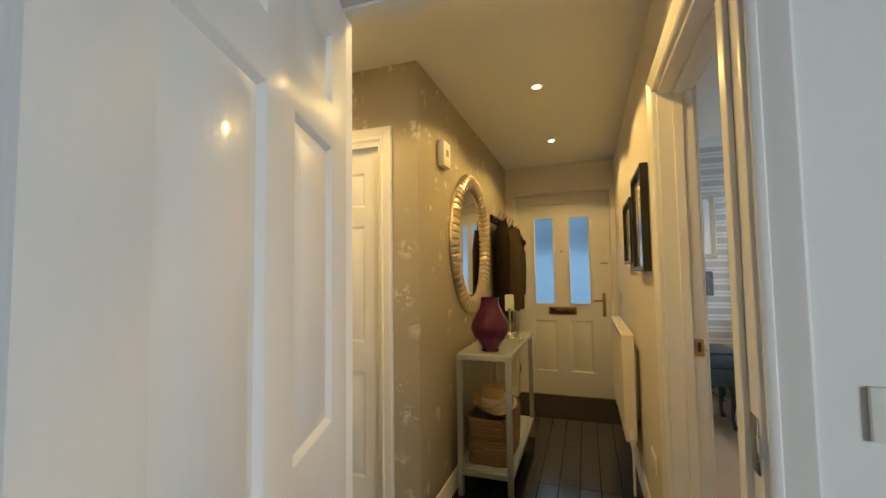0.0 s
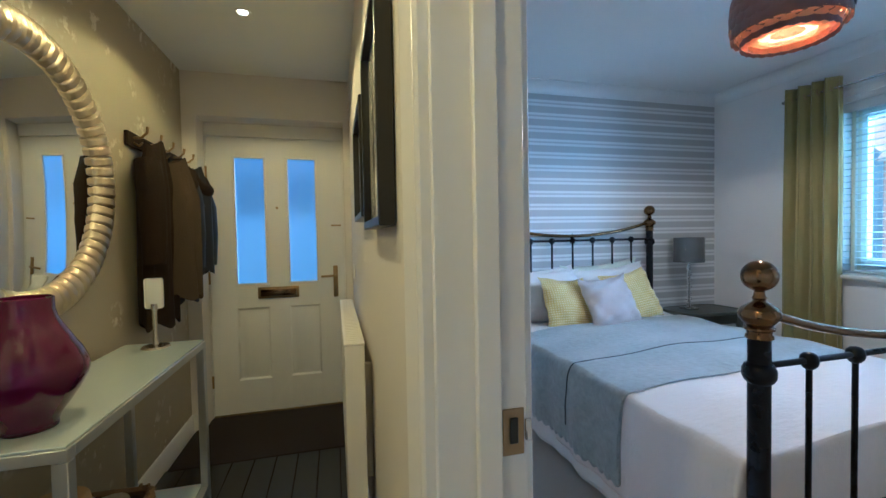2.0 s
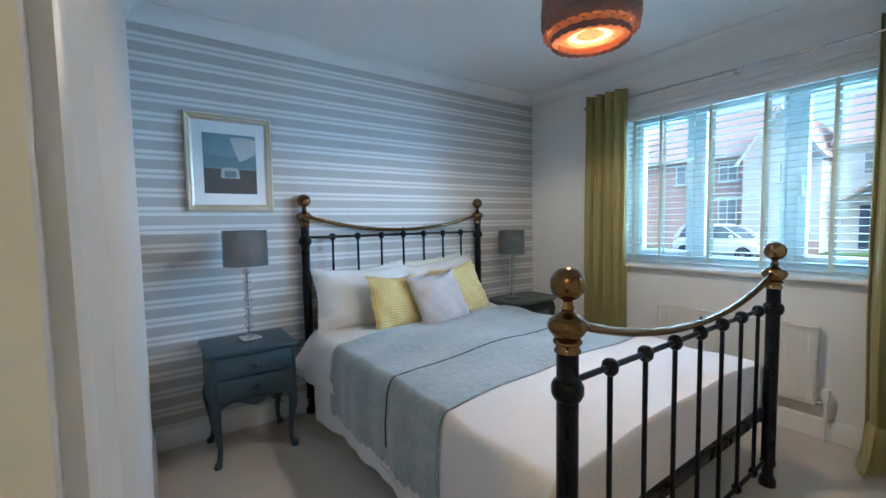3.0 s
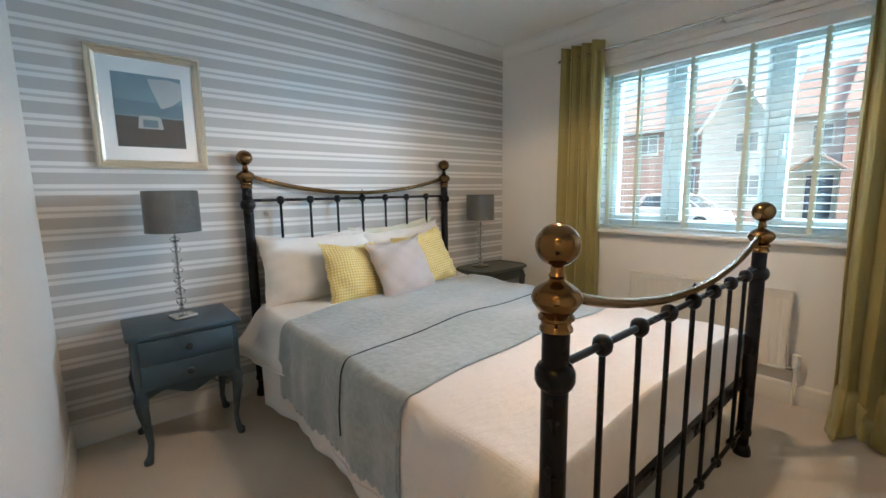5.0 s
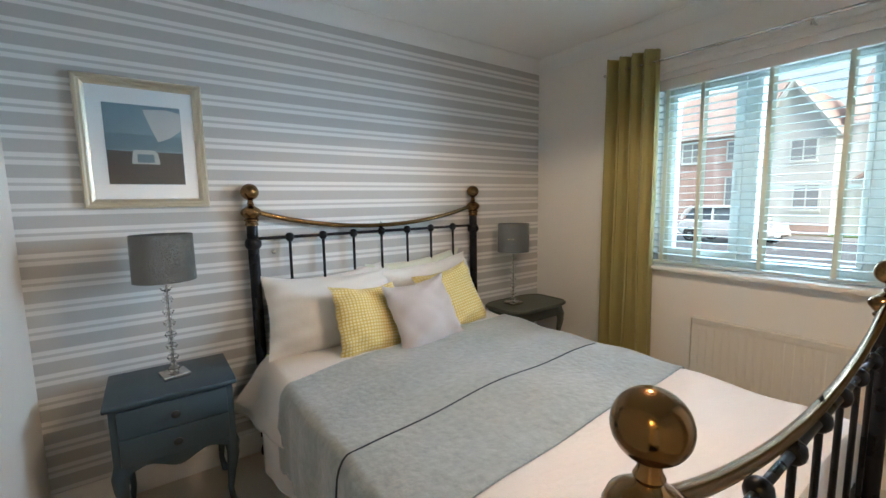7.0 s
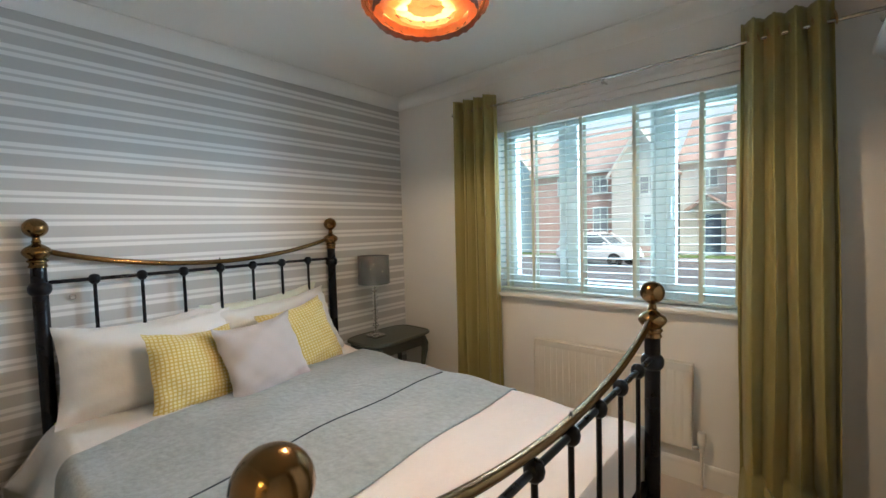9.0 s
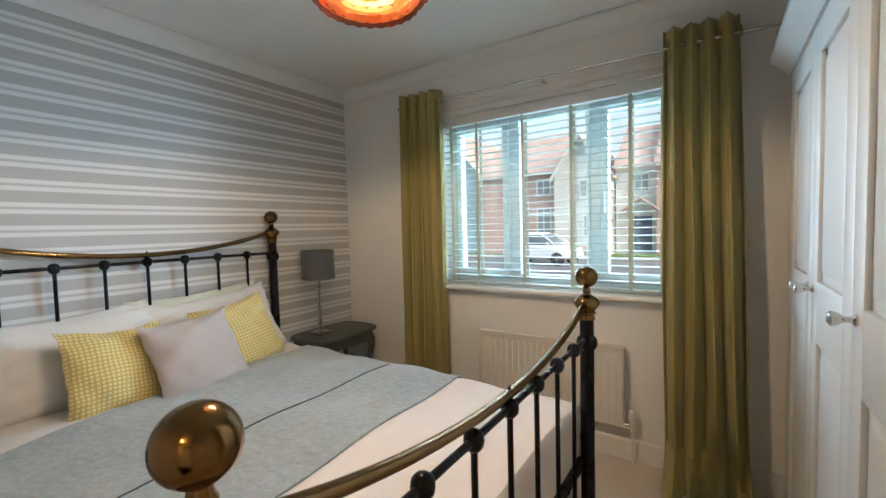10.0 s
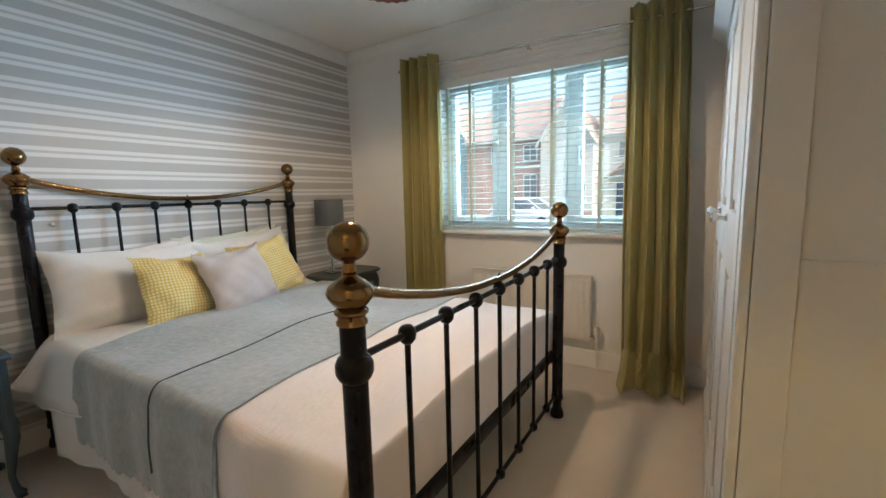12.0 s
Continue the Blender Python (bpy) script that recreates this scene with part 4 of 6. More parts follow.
def drape(name, y0, y1, hang_l, hang_r, hang_foot, lift, material, label, seed, ruffle, nu=120, nv=90, fringe=0.0, skew=(0, 0, 0, 0), bulge=0.026, category="bedding", flare=0.0, toe_r=0.0, hem_r=0.0):
    """A cloth over the mattress: flat on top, rounded over the edges and hanging in soft folds."""
    wl, wr = BX0 + 0.035, BX1 - 0.035
    topz = 0.588 + lift
    width = wr - wl
    total = hang_l + width + hang_r
    foot_y = BY0 + 0.052 - lift * 0.3
    R = 0.085
    def fn(u, v):
        s = u * total - hang_l
        edge_l, edge_r = -s, s - width
        ya = y0 + (skew[0] * max(0, 1 - max(s, 0) / width) + skew[1] * min(1, max(s, 0) / width))
        yb = y1 + (skew[2] * max(0, 1 - max(s, 0) / width) + skew[3] * min(1, max(s, 0) / width))
        y = ya + (yb - ya) * v
        drop_f = max(0.0, foot_y - y) if hang_foot else 0.0
        cx = min(max(s, 0), width)
        x = wl + cx
        z = topz + bulge * math.sin(math.pi * cx / width) + 0.006 * math.sin(9 * cx + 5 * y + 4.4) + 0.005 * math.sin(17 * y - 4 * cx + 4.4)
        def side(d, sign):
            nonlocal x, z
            a = min(d / R, math.pi / 2)
            out = R * math.sin(a) * 0.55
            down = R * (1 - math.cos(a)) + max(0, d - R * math.pi / 2)
            f = min(1.0, d / 0.25)
            head = max(0.0, (y - 6.35) / 0.55)
            fold = ruffle * f * (math.sin(15 * y + 4.4) + 0.6 * math.sin(31 * y + 8.8))
            toe = max(0.0, min(1.0, (5.35 - y) / 0.45))
            x += sign * (out + lift * 0.9 + fold * 0.8 + (0.015 + flare * head + 0.0) * f * f + (toe_r if sign > 0 else 0.0) * toe * f)
            z -= down
            if fringe and d > 0.9 * (hang_l if sign < 0 else hang_r):
                z -= fringe * abs(math.sin(220 * v))
        if edge_l > 0:
            side(edge_l, -1)
        elif edge_r > 0:
            side(edge_r, 1)
        if drop_f > 0:
            a = min(drop_f / R, math.pi / 2)
            y = foot_y - min(0.012, R * math.sin(a) * 0.2)
            dz = R * (1 - math.cos(a)) + max(0, drop_f - R * math.pi / 2)
            z -= dz
        z = max(z, 0.02)
        return (x, y, z)
    ob = solid(name, grid(bmesh.new(), fn, nu, nv), material, label, category)
    thicken(ob, 0.004)
    if hem_r:
        for u in (0.0, 1.0):
            part("hem", tube(bmesh.new(), [fn(u, k / 80) for k in range(81)], hem_r, 6), material, ob)
        part("hem", tube(bmesh.new(), [fn(k / 80, 1.0) for k in range(81)], hem_r, 6), material, ob)
    return ob


drape("bed_sheet", 5.0, 6.62, 0.53, 0.42, 0, 0.000, sheet_white, "white cotton sheet hanging over the side of the mattress", 1.3, 0.012, bulge=0.026, skew=(0, 0, 0.02, 0), flare=0.10, hem_r=0.004)
drape("duvet", 5.3, 6.86, 0.30, 0.27, 0, 0.008, sheet_white, "white duvet turned over the side near the pillows", 1.3, 0.012, bulge=0.026, flare=0.13, hem_r=0.006)
drape("quilt", 4.52, 5.90, 0.47, 0.38, 0.34, 0.016, quilt_cloth, "ivory quilted coverlet over the foot of the bed", 2.1, 0.012, toe_r=0.13)
drape("throw_blanket", 5.36, 6.54, 0.43, 0.33, 0, 0.024, throw_cloth, "duck-egg blue wool throw laid across the bed", 4.4, 0.012, fringe=0.02, skew=(0.0, 0.09, -0.10, 0.10))


def hem(ob, label):
    """The rolled lower edge of the quilt along its side."""
    bm = bmesh.new()
    x = BX0 + 0.035 - 0.085 * 0.55 - 0.016 * 0.9 - 0.016
    tube(bm, [(x - 0.0096 * (math.sin(15 * y + 4.4) + 0.6 * math.sin(31 * y + 8.8)), y, 0.588 + 0.016 - 0.085 - (0.47 - 0.085 * math.pi / 2) + 0.004) for y in [4.70 + 0.01 * i for i in range(119)]], 0.005, 6)
    part("hem", bm, quilt_cloth, ob, label)


def seam(name, ya, yb, lift, hang, thick):
    """A dark stitched line following the throw."""
    bm = bmesh.new()
    wl, wr = BX0 + 0.035, BX1 - 0.035
    width = wr - wl
    pts = []
    for i in range(61):
        u = i / 60
        s = u * (width + hang) - hang
        cx = max(s, 0)
        y = ya + (yb - ya) * cx / width
        z = 0.588 + lift + 0.026 * math.sin(math.pi * cx / width) + 0.006 * math.sin(9 * cx + 5 * y + 4.4) + 0.005 * math.sin(17 * y - 4 * cx + 4.4)
        x = wl + cx
        d = max(0, -s)
        if d:
            a = min(d / 0.085, math.pi / 2)
            f = min(1, d / 0.25)
            fold = 0.012 * f * (math.sin(15 * y + 4.4) + 0.6 * math.sin(31 * y + 8.8))
            x -= 0.085 * math.sin(a) * 0.55 + lift * 0.9 - fold * 0.8 + 0.015 * f * f + 0.003
            z -= 0.085 * (1 - math.cos(a)) + max(0, d - 0.085 * math.pi / 2)
        pts.append((x, y, z + 0.003))
    tube(bm, pts, thick, 6)
    return bm


hem(bpy.data.objects["quilt"], "rolled stitched hem")
thr = bpy.data.objects["throw_blanket"]
part("seam", seam("seam", 5.76, 5.90, 0.024, 0.36, 0.0032), seam_dark, thr, "dark stitched line")
part("seam", seam("seam", 5.362, 5.452, 0.024, 0.36, 0.0025), throw_cloth, thr, "rolled wool edge")


def cushion(name, m, w, h, t, material, label, category, group="", seed=0, corner=0.9):
    """A stuffed square: w wide, h high, standing in its own x-z plane, foot at z=0."""
    bm = bmesh.new()
    rnd = random.Random(seed)
    n = 34
    layer = bm.loops.layers.uv.verify()
    ph = [rnd.uniform(0, 6.28) for _ in range(6)]
    def pt(u, v, side):
        a, b = 2 * u - 1, 2 * v - 1
        pinch_x = 1 - 0.085 * (1 - abs(b) ** 2.2) * 0 - 0.07 * (1 - b * b) * abs(a) ** 3
        pinch_z = 1 - 0.07 * (1 - a * a) * abs(b) ** 3
        fat = max(0.0, (1 - abs(a) ** 2.3) * (1 - abs(b) ** 2.3)) ** 0.62
        wr = 0.006 * math.sin(9 * a + 6 * b + ph[0]) * (1 - fat * 0.4) + 0.004 * math.sin(17 * b - 6 * a + ph[1])
        dent = 0.010 * math.sin(5 * a - 3 * b + ph[2]) * math.sin(4 * b + ph[3]) + 0.001 * math.sin(13 * a + 9 * b + ph[4])
        y = side * (t / 2) * fat + side * dent * fat + wr * (abs(a) ** 2 + abs(b) ** 2)
        sagz = -0.018 * (1 - a * a) * (1 if b > 0 else 0) * b
        return (a * w / 2 * pinch_x, y, h / 2 + b * h / 2 * pinch_z + sagz)
    for side in (1, -1):
        rows = [[bm.verts.new(pt(i / n, j / n, side)) for i in range(n + 1)] for j in range(n + 1)]
        for j in range(n):
            for i in range(n):
                f = bm.faces.new((rows[j][i], rows[j][i + 1], rows[j + 1][i + 1], rows[j + 1][i]))
                for lp, (p, q) in zip(f.loops, ((i, j), (i + 1, j), (i + 1, j + 1), (i, j + 1))):
                    lp[layer].uv = (p / n, q / n)
    bmesh.ops.remove_doubles(bm, verts=bm.verts, dist=1e-5)
    return solid(name, bm, material, label, category, group=group, at=m)


PZ = 0.578
pillow_green = mat("pale_green_cotton", (0.68, 0.70, 0.58), 0.9, vary=0.04, scale=4, bump=0.3, bump_scale=14, sheen=0.15)
cushion("pillow", pose(2.785, 6.765, PZ + 0.004, -24, 2, -3), 0.77, 0.46, 0.20, sheet_white, "plump white cotton pillow leaning on the headboard", "pillow", "pillows on the bed", 1)
cushion("pillow", pose(3.50, 6.765, PZ + 0.005, -25, -4, 3), 0.79, 0.47, 0.19, sheet_white, "plump white cotton pillow leaning on the headboard", "pillow", "pillows on the bed", 2)
cushion("pillow", pose(2.84, 6.90, PZ + 0.02, -13, -3, 0), 0.74, 0.42, 0.13, sheet_white, "white pillow behind the others at the headboard", "pillow", "pillows on the bed", 3)
cushion("pillow", pose(3.46, 6.90, PZ + 0.02, -13, -4, 0), 0.76, 0.455, 0.13, pillow_green, "pale green pillow behind the others at the headboard", "pillow", "pillows on the bed", 4)
cushion("cushion", pose(2.90, 6.545, PZ + 0.018, -27, 5, 5), 0.41, 0.40, 0.14, yellow_check, "yellow and cream checked square cushion", "cushion", "cushions on the bed", 5)
cushion("cushion", pose(3.545, 6.60, PZ + 0.020, -25, -8, 3), 0.44, 0.42, 0.12, yellow_check, "yellow and cream checked square cushion", "cushion", "cushions on the bed", 6)
cushion("cushion", pose(3.225, 6.44, PZ + 0.020, -30, -3, 5), 0.44, 0.41, 0.14, cushion_grey, "plain pale grey linen square cushion", "cushion", "cushions on the bed", 7)

# ---- picture over the bedside table ----
pic = thing("picture", pose(1.977, 7.028, 1.400, 0, 0, 0), "framed seaside print in a champagne frame with white mount", "picture")


def moulded_frame(parent, w, h, prof, material, label=""):
    """Four mitred bars; prof is (inwards, forwards) from the outer edge. The frame hangs in x-z, facing -y, foot at z=0."""
    corners = [(-w / 2, 0, 1, 1), (w / 2, 0, -1, 1), (w / 2, h, -1, -1), (-w / 2, h, 1, -1)]
    for k in range(4):
        bm = bmesh.new()
        ends = [[bm.verts.new((cx + ix * u, -f, cz + iz * u)) for u, f in prof] for cx, cz, ix, iz in (corners[k], corners[(k + 1) % 4])]
        n = len(prof)
        for i in range(n):
            bm.faces.new((ends[0][i], ends[0][(i + 1) % n], ends[1][(i + 1) % n], ends[1][i]))
        for e in ends:
            bm.faces.new(e)
        part("frame_bar", bm, material, parent, label)


moulded_frame(pic, 0.488, 0.59, [(0, 0), (0, 0.018), (0.006, 0.026), (0.014, 0.026), (0.020, 0.020), (0.028, 0.020), (0.034, 0.014), (0.040, 0.012), (0.042, 0.008), (0.042, 0.0)], frame_champagne)
part("mount", boxed(-0.205, -0.006, 0.04, 0.205, -0.003, 0.55), mount_card, pic, "white mount card")
pr = bmesh.new()
print_sky = mat("print_sky", (0.22, 0.30, 0.33), 0.6, vary=0.25, scale=7)
print_cloud = mat("print_cloud", (0.52, 0.52, 0.49), 0.6, vary=0.2, scale=9)
print_sea = mat("print_sea", (0.15, 0.22, 0.25), 0.6, vary=0.2, scale=12)
print_land = mat("print_land", (0.075, 0.065, 0.055), 0.6, vary=0.35, scale=16)
print_pale = mat("print_pale", (0.45, 0.47, 0.44), 0.6, vary=0.1)
sheet = part("print", boxed(-0.148, -0.0075, 0.110, 0.148, -0.0062, 0.475), print_sky, pic, "muted sea and sky print")


def patch(name, pts, y, material):
    bm = bmesh.new()
    a = [bm.verts.new((x, y, z)) for x, z in pts]
    b = [bm.verts.new((x, y + 0.0003, z)) for x, z in pts]
    bm.faces.new(a)
    bm.faces.new(b[::-1])
    for i in range(len(pts)):
        bm.faces.new((a[i], a[(i + 1) % len(pts)], b[(i + 1) % len(pts)], b[i]))
    part(name, bm, material, sheet)


patch("sea", [(-0.148, 0.27), (0.148, 0.27), (0.148, 0.335), (-0.148, 0.345)], -0.0080, print_sea)
patch("cloud", [(0.0, 0.455), (0.09, 0.462), (0.146, 0.45), (0.146, 0.37), (0.10, 0.33), (0.05, 0.31), (0.02, 0.39)], -0.0084, print_cloud)
patch("land", [(-0.146, 0.112), (0.146, 0.112), (0.146, 0.26), (0.06, 0.262), (-0.06, 0.262), (-0.146, 0.265)], -0.0084, print_land)
patch("house", [(-0.058, 0.205), (0.052, 0.205), (0.046, 0.255), (0.03, 0.27), (-0.045, 0.27), (-0.052, 0.255)], -0.0089, print_pale)
patch("doorway", [(-0.035, 0.212), (0.03, 0.212), (0.03, 0.25), (-0.035, 0.25)], -0.0093, print_sea)
pg = part("glazing", boxed(-0.207, -0.0115, 0.038, 0.207, -0.0105, 0.552), clear_glass, pic, "picture glass")
pg.visible_shadow = False


# ---- bedside tables ----
def cabriole(parent, x, y, top, sx, sy, material, foot=0.0):
    """A curved leg from the body's corner, knee out, ankle in, pad foot."""
    pts = [(x, y, top), (x + 0.012 * sx, y + 0.012 * sy, top - 0.05), (x + 0.012 * sx, y + 0.012 * sy, top - 0.10), (x + 0.002 * sx, y + 0.002 * sy, top - 0.19),
           (x - 0.006 * sx, y - 0.006 * sy, foot + 0.09), (x + 0.002 * sx, y + 0.002 * sy, foot + 0.035), (x + 0.012 * sx, y + 0.012 * sy, foot + 0.015), (x + 0.012 * sx, y + 0.012 * sy, foot + 0.001)]
    part("leg", tube(bmesh.new(), pts, [0.030, 0.031, 0.026, 0.018, 0.0125, 0.014, 0.021, 0.019], 12), material, parent)


def bedside(name, m, w, d, top, material, label, body_h):
    th = thing(name, m, label, "bedside table", "bedside tables")
    bm = bmesh.new()
    box(bm, -w / 2 - 0.018, -d - 0.02, top - 0.022, w / 2 + 0.018, 0.0, top, 0.007, 3)
    part("tabletop", bm, material, th)
    lo = top - 0.022 - body_h
    bm = bmesh.new()
    n = 24
    front = []
    for i in range(n + 1):
        u = i / n
        x = -w / 2 + w * u
        zz = lo + 0.030 * (1 - abs(math.cos(math.pi * 2 * u)) ** 1.5) - 0.012 * math.exp(-((u - 0.5) * 9) ** 2)
        front.append((x, zz))
    for (xa, za), (xb, zb) in zip(front, front[1:]):
        for y0, y1 in ((-d, -d + 0.018),):
            bm.faces.new([bm.verts.new(v) for v in ((xa, y0, za), (xb, y0, zb), (xb, y0, top - 0.0225), (xa, y0, top - 0.0225))])
            bm.faces.new([bm.verts.new(v) for v in ((xa, y1, za), (xb, y1, zb), (xb, y1, top - 0.0225), (xa, y1, top - 0.0225))])
            bm.faces.new([bm.verts.new(v) for v in ((xa, y0, za), (xb, y0, zb), (xb, y1, zb), (xa, y1, za))])
    box(bm, -w / 2, -d + 0.0185, lo, -w / 2 + 0.018, -0.01, top - 0.0225)
    box(bm, w / 2 - 0.018, -d + 0.0185, lo, w / 2, -0.01, top - 0.0225)
    box(bm, -w / 2 + 0.0185, -0.028, lo, w / 2 - 0.0185, -0.01, top - 0.0225)
    box(bm, -w / 2 + 0.0185, -d + 0.0185, lo + 0.03, w / 2 - 0.0185, -0.0285, lo + 0.045)
    bmesh.ops.remove_doubles(bm, verts=bm.verts, dist=1e-5)
    part("body", bm, material, th)
    hh = (body_h - 0.065) / 2
    for k in range(2):
        z1 = top - 0.032 - k * (hh + 0.008)
        dr = part("drawer", boxed(-w / 2 + 0.025, -d - 0.009, z1 - hh, w / 2 - 0.025, -d - 0.0005, z1, 0.004, 2), material, th)
        kn = bmesh.new()
        lathe(kn, [(0.006, -d - 0.009), (0.007, -d - 0.016), (0.016, -d - 0.022), (0.017, -d - 0.028), (0.010, -d - 0.033), (0.001, -d - 0.034)], (0, 0, z1 - hh / 2), 16, "Y")
        part("knob", kn, dark_knob, dr, "dark round knob")
    for sx in (-1, 1):
        for sy, y in ((-1, -d + 0.03), (1, -0.035)):
            cabriole(th, sx * (w / 2 - 0.028), y, lo + 0.05, sx, sy, material)
    return th


bedside("bedside_table", pose(1.985, 6.985, 0.0), 0.44, 0.385, 0.632, blue_paint, "blue-grey painted bedside table with two drawers and cabriole legs", 0.29)
# the other table: a small top on a shaped apron
nt = thing("bedside_table", pose(4.30, 6.985, 0.0), "grey-green painted bedside table with shaped top", "bedside table", "bedside tables")
bm = bmesh.new()
n = 40
ringp = []
for i in range(n):
    a = 2 * math.pi * i / n
    ca, sa = math.cos(a), math.sin(a)
    px = 0.31 * (abs(ca) ** 0.45) * (1 if ca > 0 else -1)
    py = -0.21 + 0.20 * (abs(sa) ** 0.45) * (1 if sa > 0 else -1)
    ringp.append((px, py))
loops = [[bm.verts.new((x * f, -0.21 + (y + 0.21) * f, z)) for x, y in ringp] for f, z in ((0.97, 0.588), (1.0, 0.594), (1.0, 0.604), (0.97, 0.612), (0.95, 0.612), (0.94, 0.606))]
for a, b in zip(loops, loops[1:]):
    for k in range(n):
        bm.faces.new((a[k], a[(k + 1) % n], b[(k + 1) % n], b[k]))
bm.faces.new(loops[0])
bm.faces.new(loops[-1])
part("tabletop", bm, green_paint, nt)
part("apron", boxed(-0.24, -0.36, 0.50, 0.24, -0.05, 0.5875, 0.006), green_paint, nt)
for sx in (-1, 1):
    for sy, y in ((-1, -0.34), (1, -0.07)):
        cabriole(nt, sx * 0.225, y, 0.56, sx, sy, green_paint)


# ---- bedside lamps ----
def bedside_lamp(m, r, sh0, sh1, stem_top, label):
    th = thing("table_lamp", m, label, "lamp", "bedside lamps")
    part("base", boxed(-0.052, -0.052, 0.0, 0.052, 0.052, 0.020, 0.004), chrome, th, "polished square base")
    z = 0.022
    k = 0
    while z < stem_top - 0.02:
        bm = bmesh.new()
        rr = 0.024 if k % 2 == 0 else 0.012
        hh = 0.030 if k % 2 == 0 else 0.022
        if k % 2 == 0:
            lathe(bm, [(0.006, 0), (rr * 0.75, hh * 0.12), (rr, hh * 0.5), (rr * 0.75, hh * 0.88), (0.006, hh)], (0, 0, z), 10)
        else:
            lathe(bm, [(0.008, 0), (rr, hh * 0.3), (rr, hh * 0.7), (0.008, hh)], (0, 0, z), 10)
        part("crystal_bead", bm, lamp_crystal, th, "clear crystal bead")
        z += hh + 0.0006
        k += 1
    part("rod", tube(bmesh.new(), [(0, 0, 0.02), (0, 0, sh0 + 0.03)], 0.0035, 8), chrome, th)
    bm = bmesh.new()
    n = 48
    outer = [[bm.verts.new((q * math.cos(2 * math.pi * i / n), q * math.sin(2 * math.pi * i / n), h)) for i in range(n)] for q, h in ((r - 0.003, sh0), (r, sh0), (r, sh0 + 0.004), (r * 0.985, sh1 - 0.004), (r * 0.985, sh1), (r * 0.985 - 0.003, sh1))]
    for a, b in list(zip(outer, outer[1:])) + [(outer[-1], outer[0])]:
        for i in range(n):
            bm.faces.new((a[i], a[(i + 1) % n], b[(i + 1) % n], b[i]))
    part("shade", bm, shade_silver, th, "silver grey sequin drum shade")
    bm = bmesh.new()
    for a in (0, 2.09, 4.19):
        tube(bm, [(0, 0, sh0 + 0.03), ((r - 0.004) * math.cos(a), (r - 0.004) * math.sin(a), sh0 + 0.03)], 0.0018, 6)
    part("shade_carrier", bm, chrome, th)
    return th


bedside_lamp(pose(1.998, 6.79, 0.633, 0, 0, 12), 0.122, 0.445, 0.65, 0.43, "silver sequin drum shade lamp on a crystal bead stem")
bedside_lamp(pose(4.185, 6.80, 0.613), 0.118, 0.405, 0.615, 0.395, "grey drum shade lamp on a crystal bead stem")
bm = bmesh.new()
tube(bm, [(1.998, 6.86, 0.636), (2.03, 6.99, 0.62), (2.05, 7.01, 0.45), (2.06, 7.0, 0.30), (2.10, 6.99, 0.22), (2.16, 6.98, 0.17), (2.22, 6.985, 0.13)], 0.003, 6)
solid("lamp_cable", bm, cable_black, "thin black lamp cable behind the bedside table", "cable")

# ---- pendant ----
pend = thing("pendant_light", pose(3.272, 5.365, 0.0), "brown scalloped veneer drum pendant, lit amber inside", "ceiling light")
part("ceiling_rose", lathe(bmesh.new(), [(0.001, BC - 0.03), (0.02, BC - 0.03), (0.048, BC - 0.012), (0.050, BC - 0.0005), (0.001, BC - 0.0005)], (0, 0, 0), 24), plastic_white, pend)
part("flex", tube(bmesh.new(), [(0, 0, BC - 0.03), (0, 0, 2.33)], 0.004, 8), plastic_white, pend)
part("bulb_holder", lathe(bmesh.new(), [(0.014, 2.30), (0.018, 2.305), (0.018, 2.335), (0.012, 2.345)], (0, 0, 0), 16), plastic_white, pend)
part("bulb", lathe(bmesh.new(), [(0.001, 2.205), (0.014, 2.209), (0.024, 2.222), (0.026, 2.237), (0.018, 2.258), (0.012, 2.278), (0.012, 2.298)], (0, 0, 0), 18), bulb_glow, pend, "lit warm bulb").visible_shadow = False


def petal_mesh(name, size, curve, material):
    bm = bmesh.new()
    n, m = 12, 5
    centre = bm.verts.new((0, curve, 0))
    rings = []
    for j in range(1, m + 1):
        q = j / m
        rings.append([bm.verts.new((size * q * math.cos(2 * math.pi * i / n), curve * (1 - q * q), size * q * math.sin(2 * math.pi * i / n))) for i in range(n)])
    for i in range(n):
        bm.faces.new((centre, rings[0][i], rings[0][(i + 1) % n]))
    for a, b in zip(rings, rings[1:]):
        for i in range(n):
            bm.faces.new((a[i], a[(i + 1) % n], b[(i + 1) % n], b[i]))
    return mesh(name, bm, material)


pm_out = petal_mesh("petal", 0.040, 0.006, shade_petal)
pm_in = petal_mesh("petal", 0.036, 0.009, shade_lining)
rows = 6
for j in range(rows):
    z = 2.165 + j * 0.042
    f = 1.0 - 0.20 * max(0, (abs(j - 2.6) - 1.0) / 1.6) ** 2
    for i in range(26):
        a = 2 * math.pi * (i + 0.5 * (j % 2)) / 26
        o = new("petal", pm_out)
        o.parent = pend
        o.matrix_basis = pose(0.216 * f * math.cos(a), 0.216 * f * math.sin(a), z + 0.01, 8, 0, math.degrees(a) - 90)
    for i in range(20):
        a = 2 * math.pi * (i + 0.5 * (j % 2)) / 20
        o = new("petal", pm_in)
        o.parent = pend
        o.matrix_basis = pose(0.192 * f * math.cos(a), 0.192 * f * math.sin(a), z + 0.012, -15, 0, math.degrees(a) - 90)
pm_low = petal_mesh("petal", 0.034, 0.008, shade_lining)
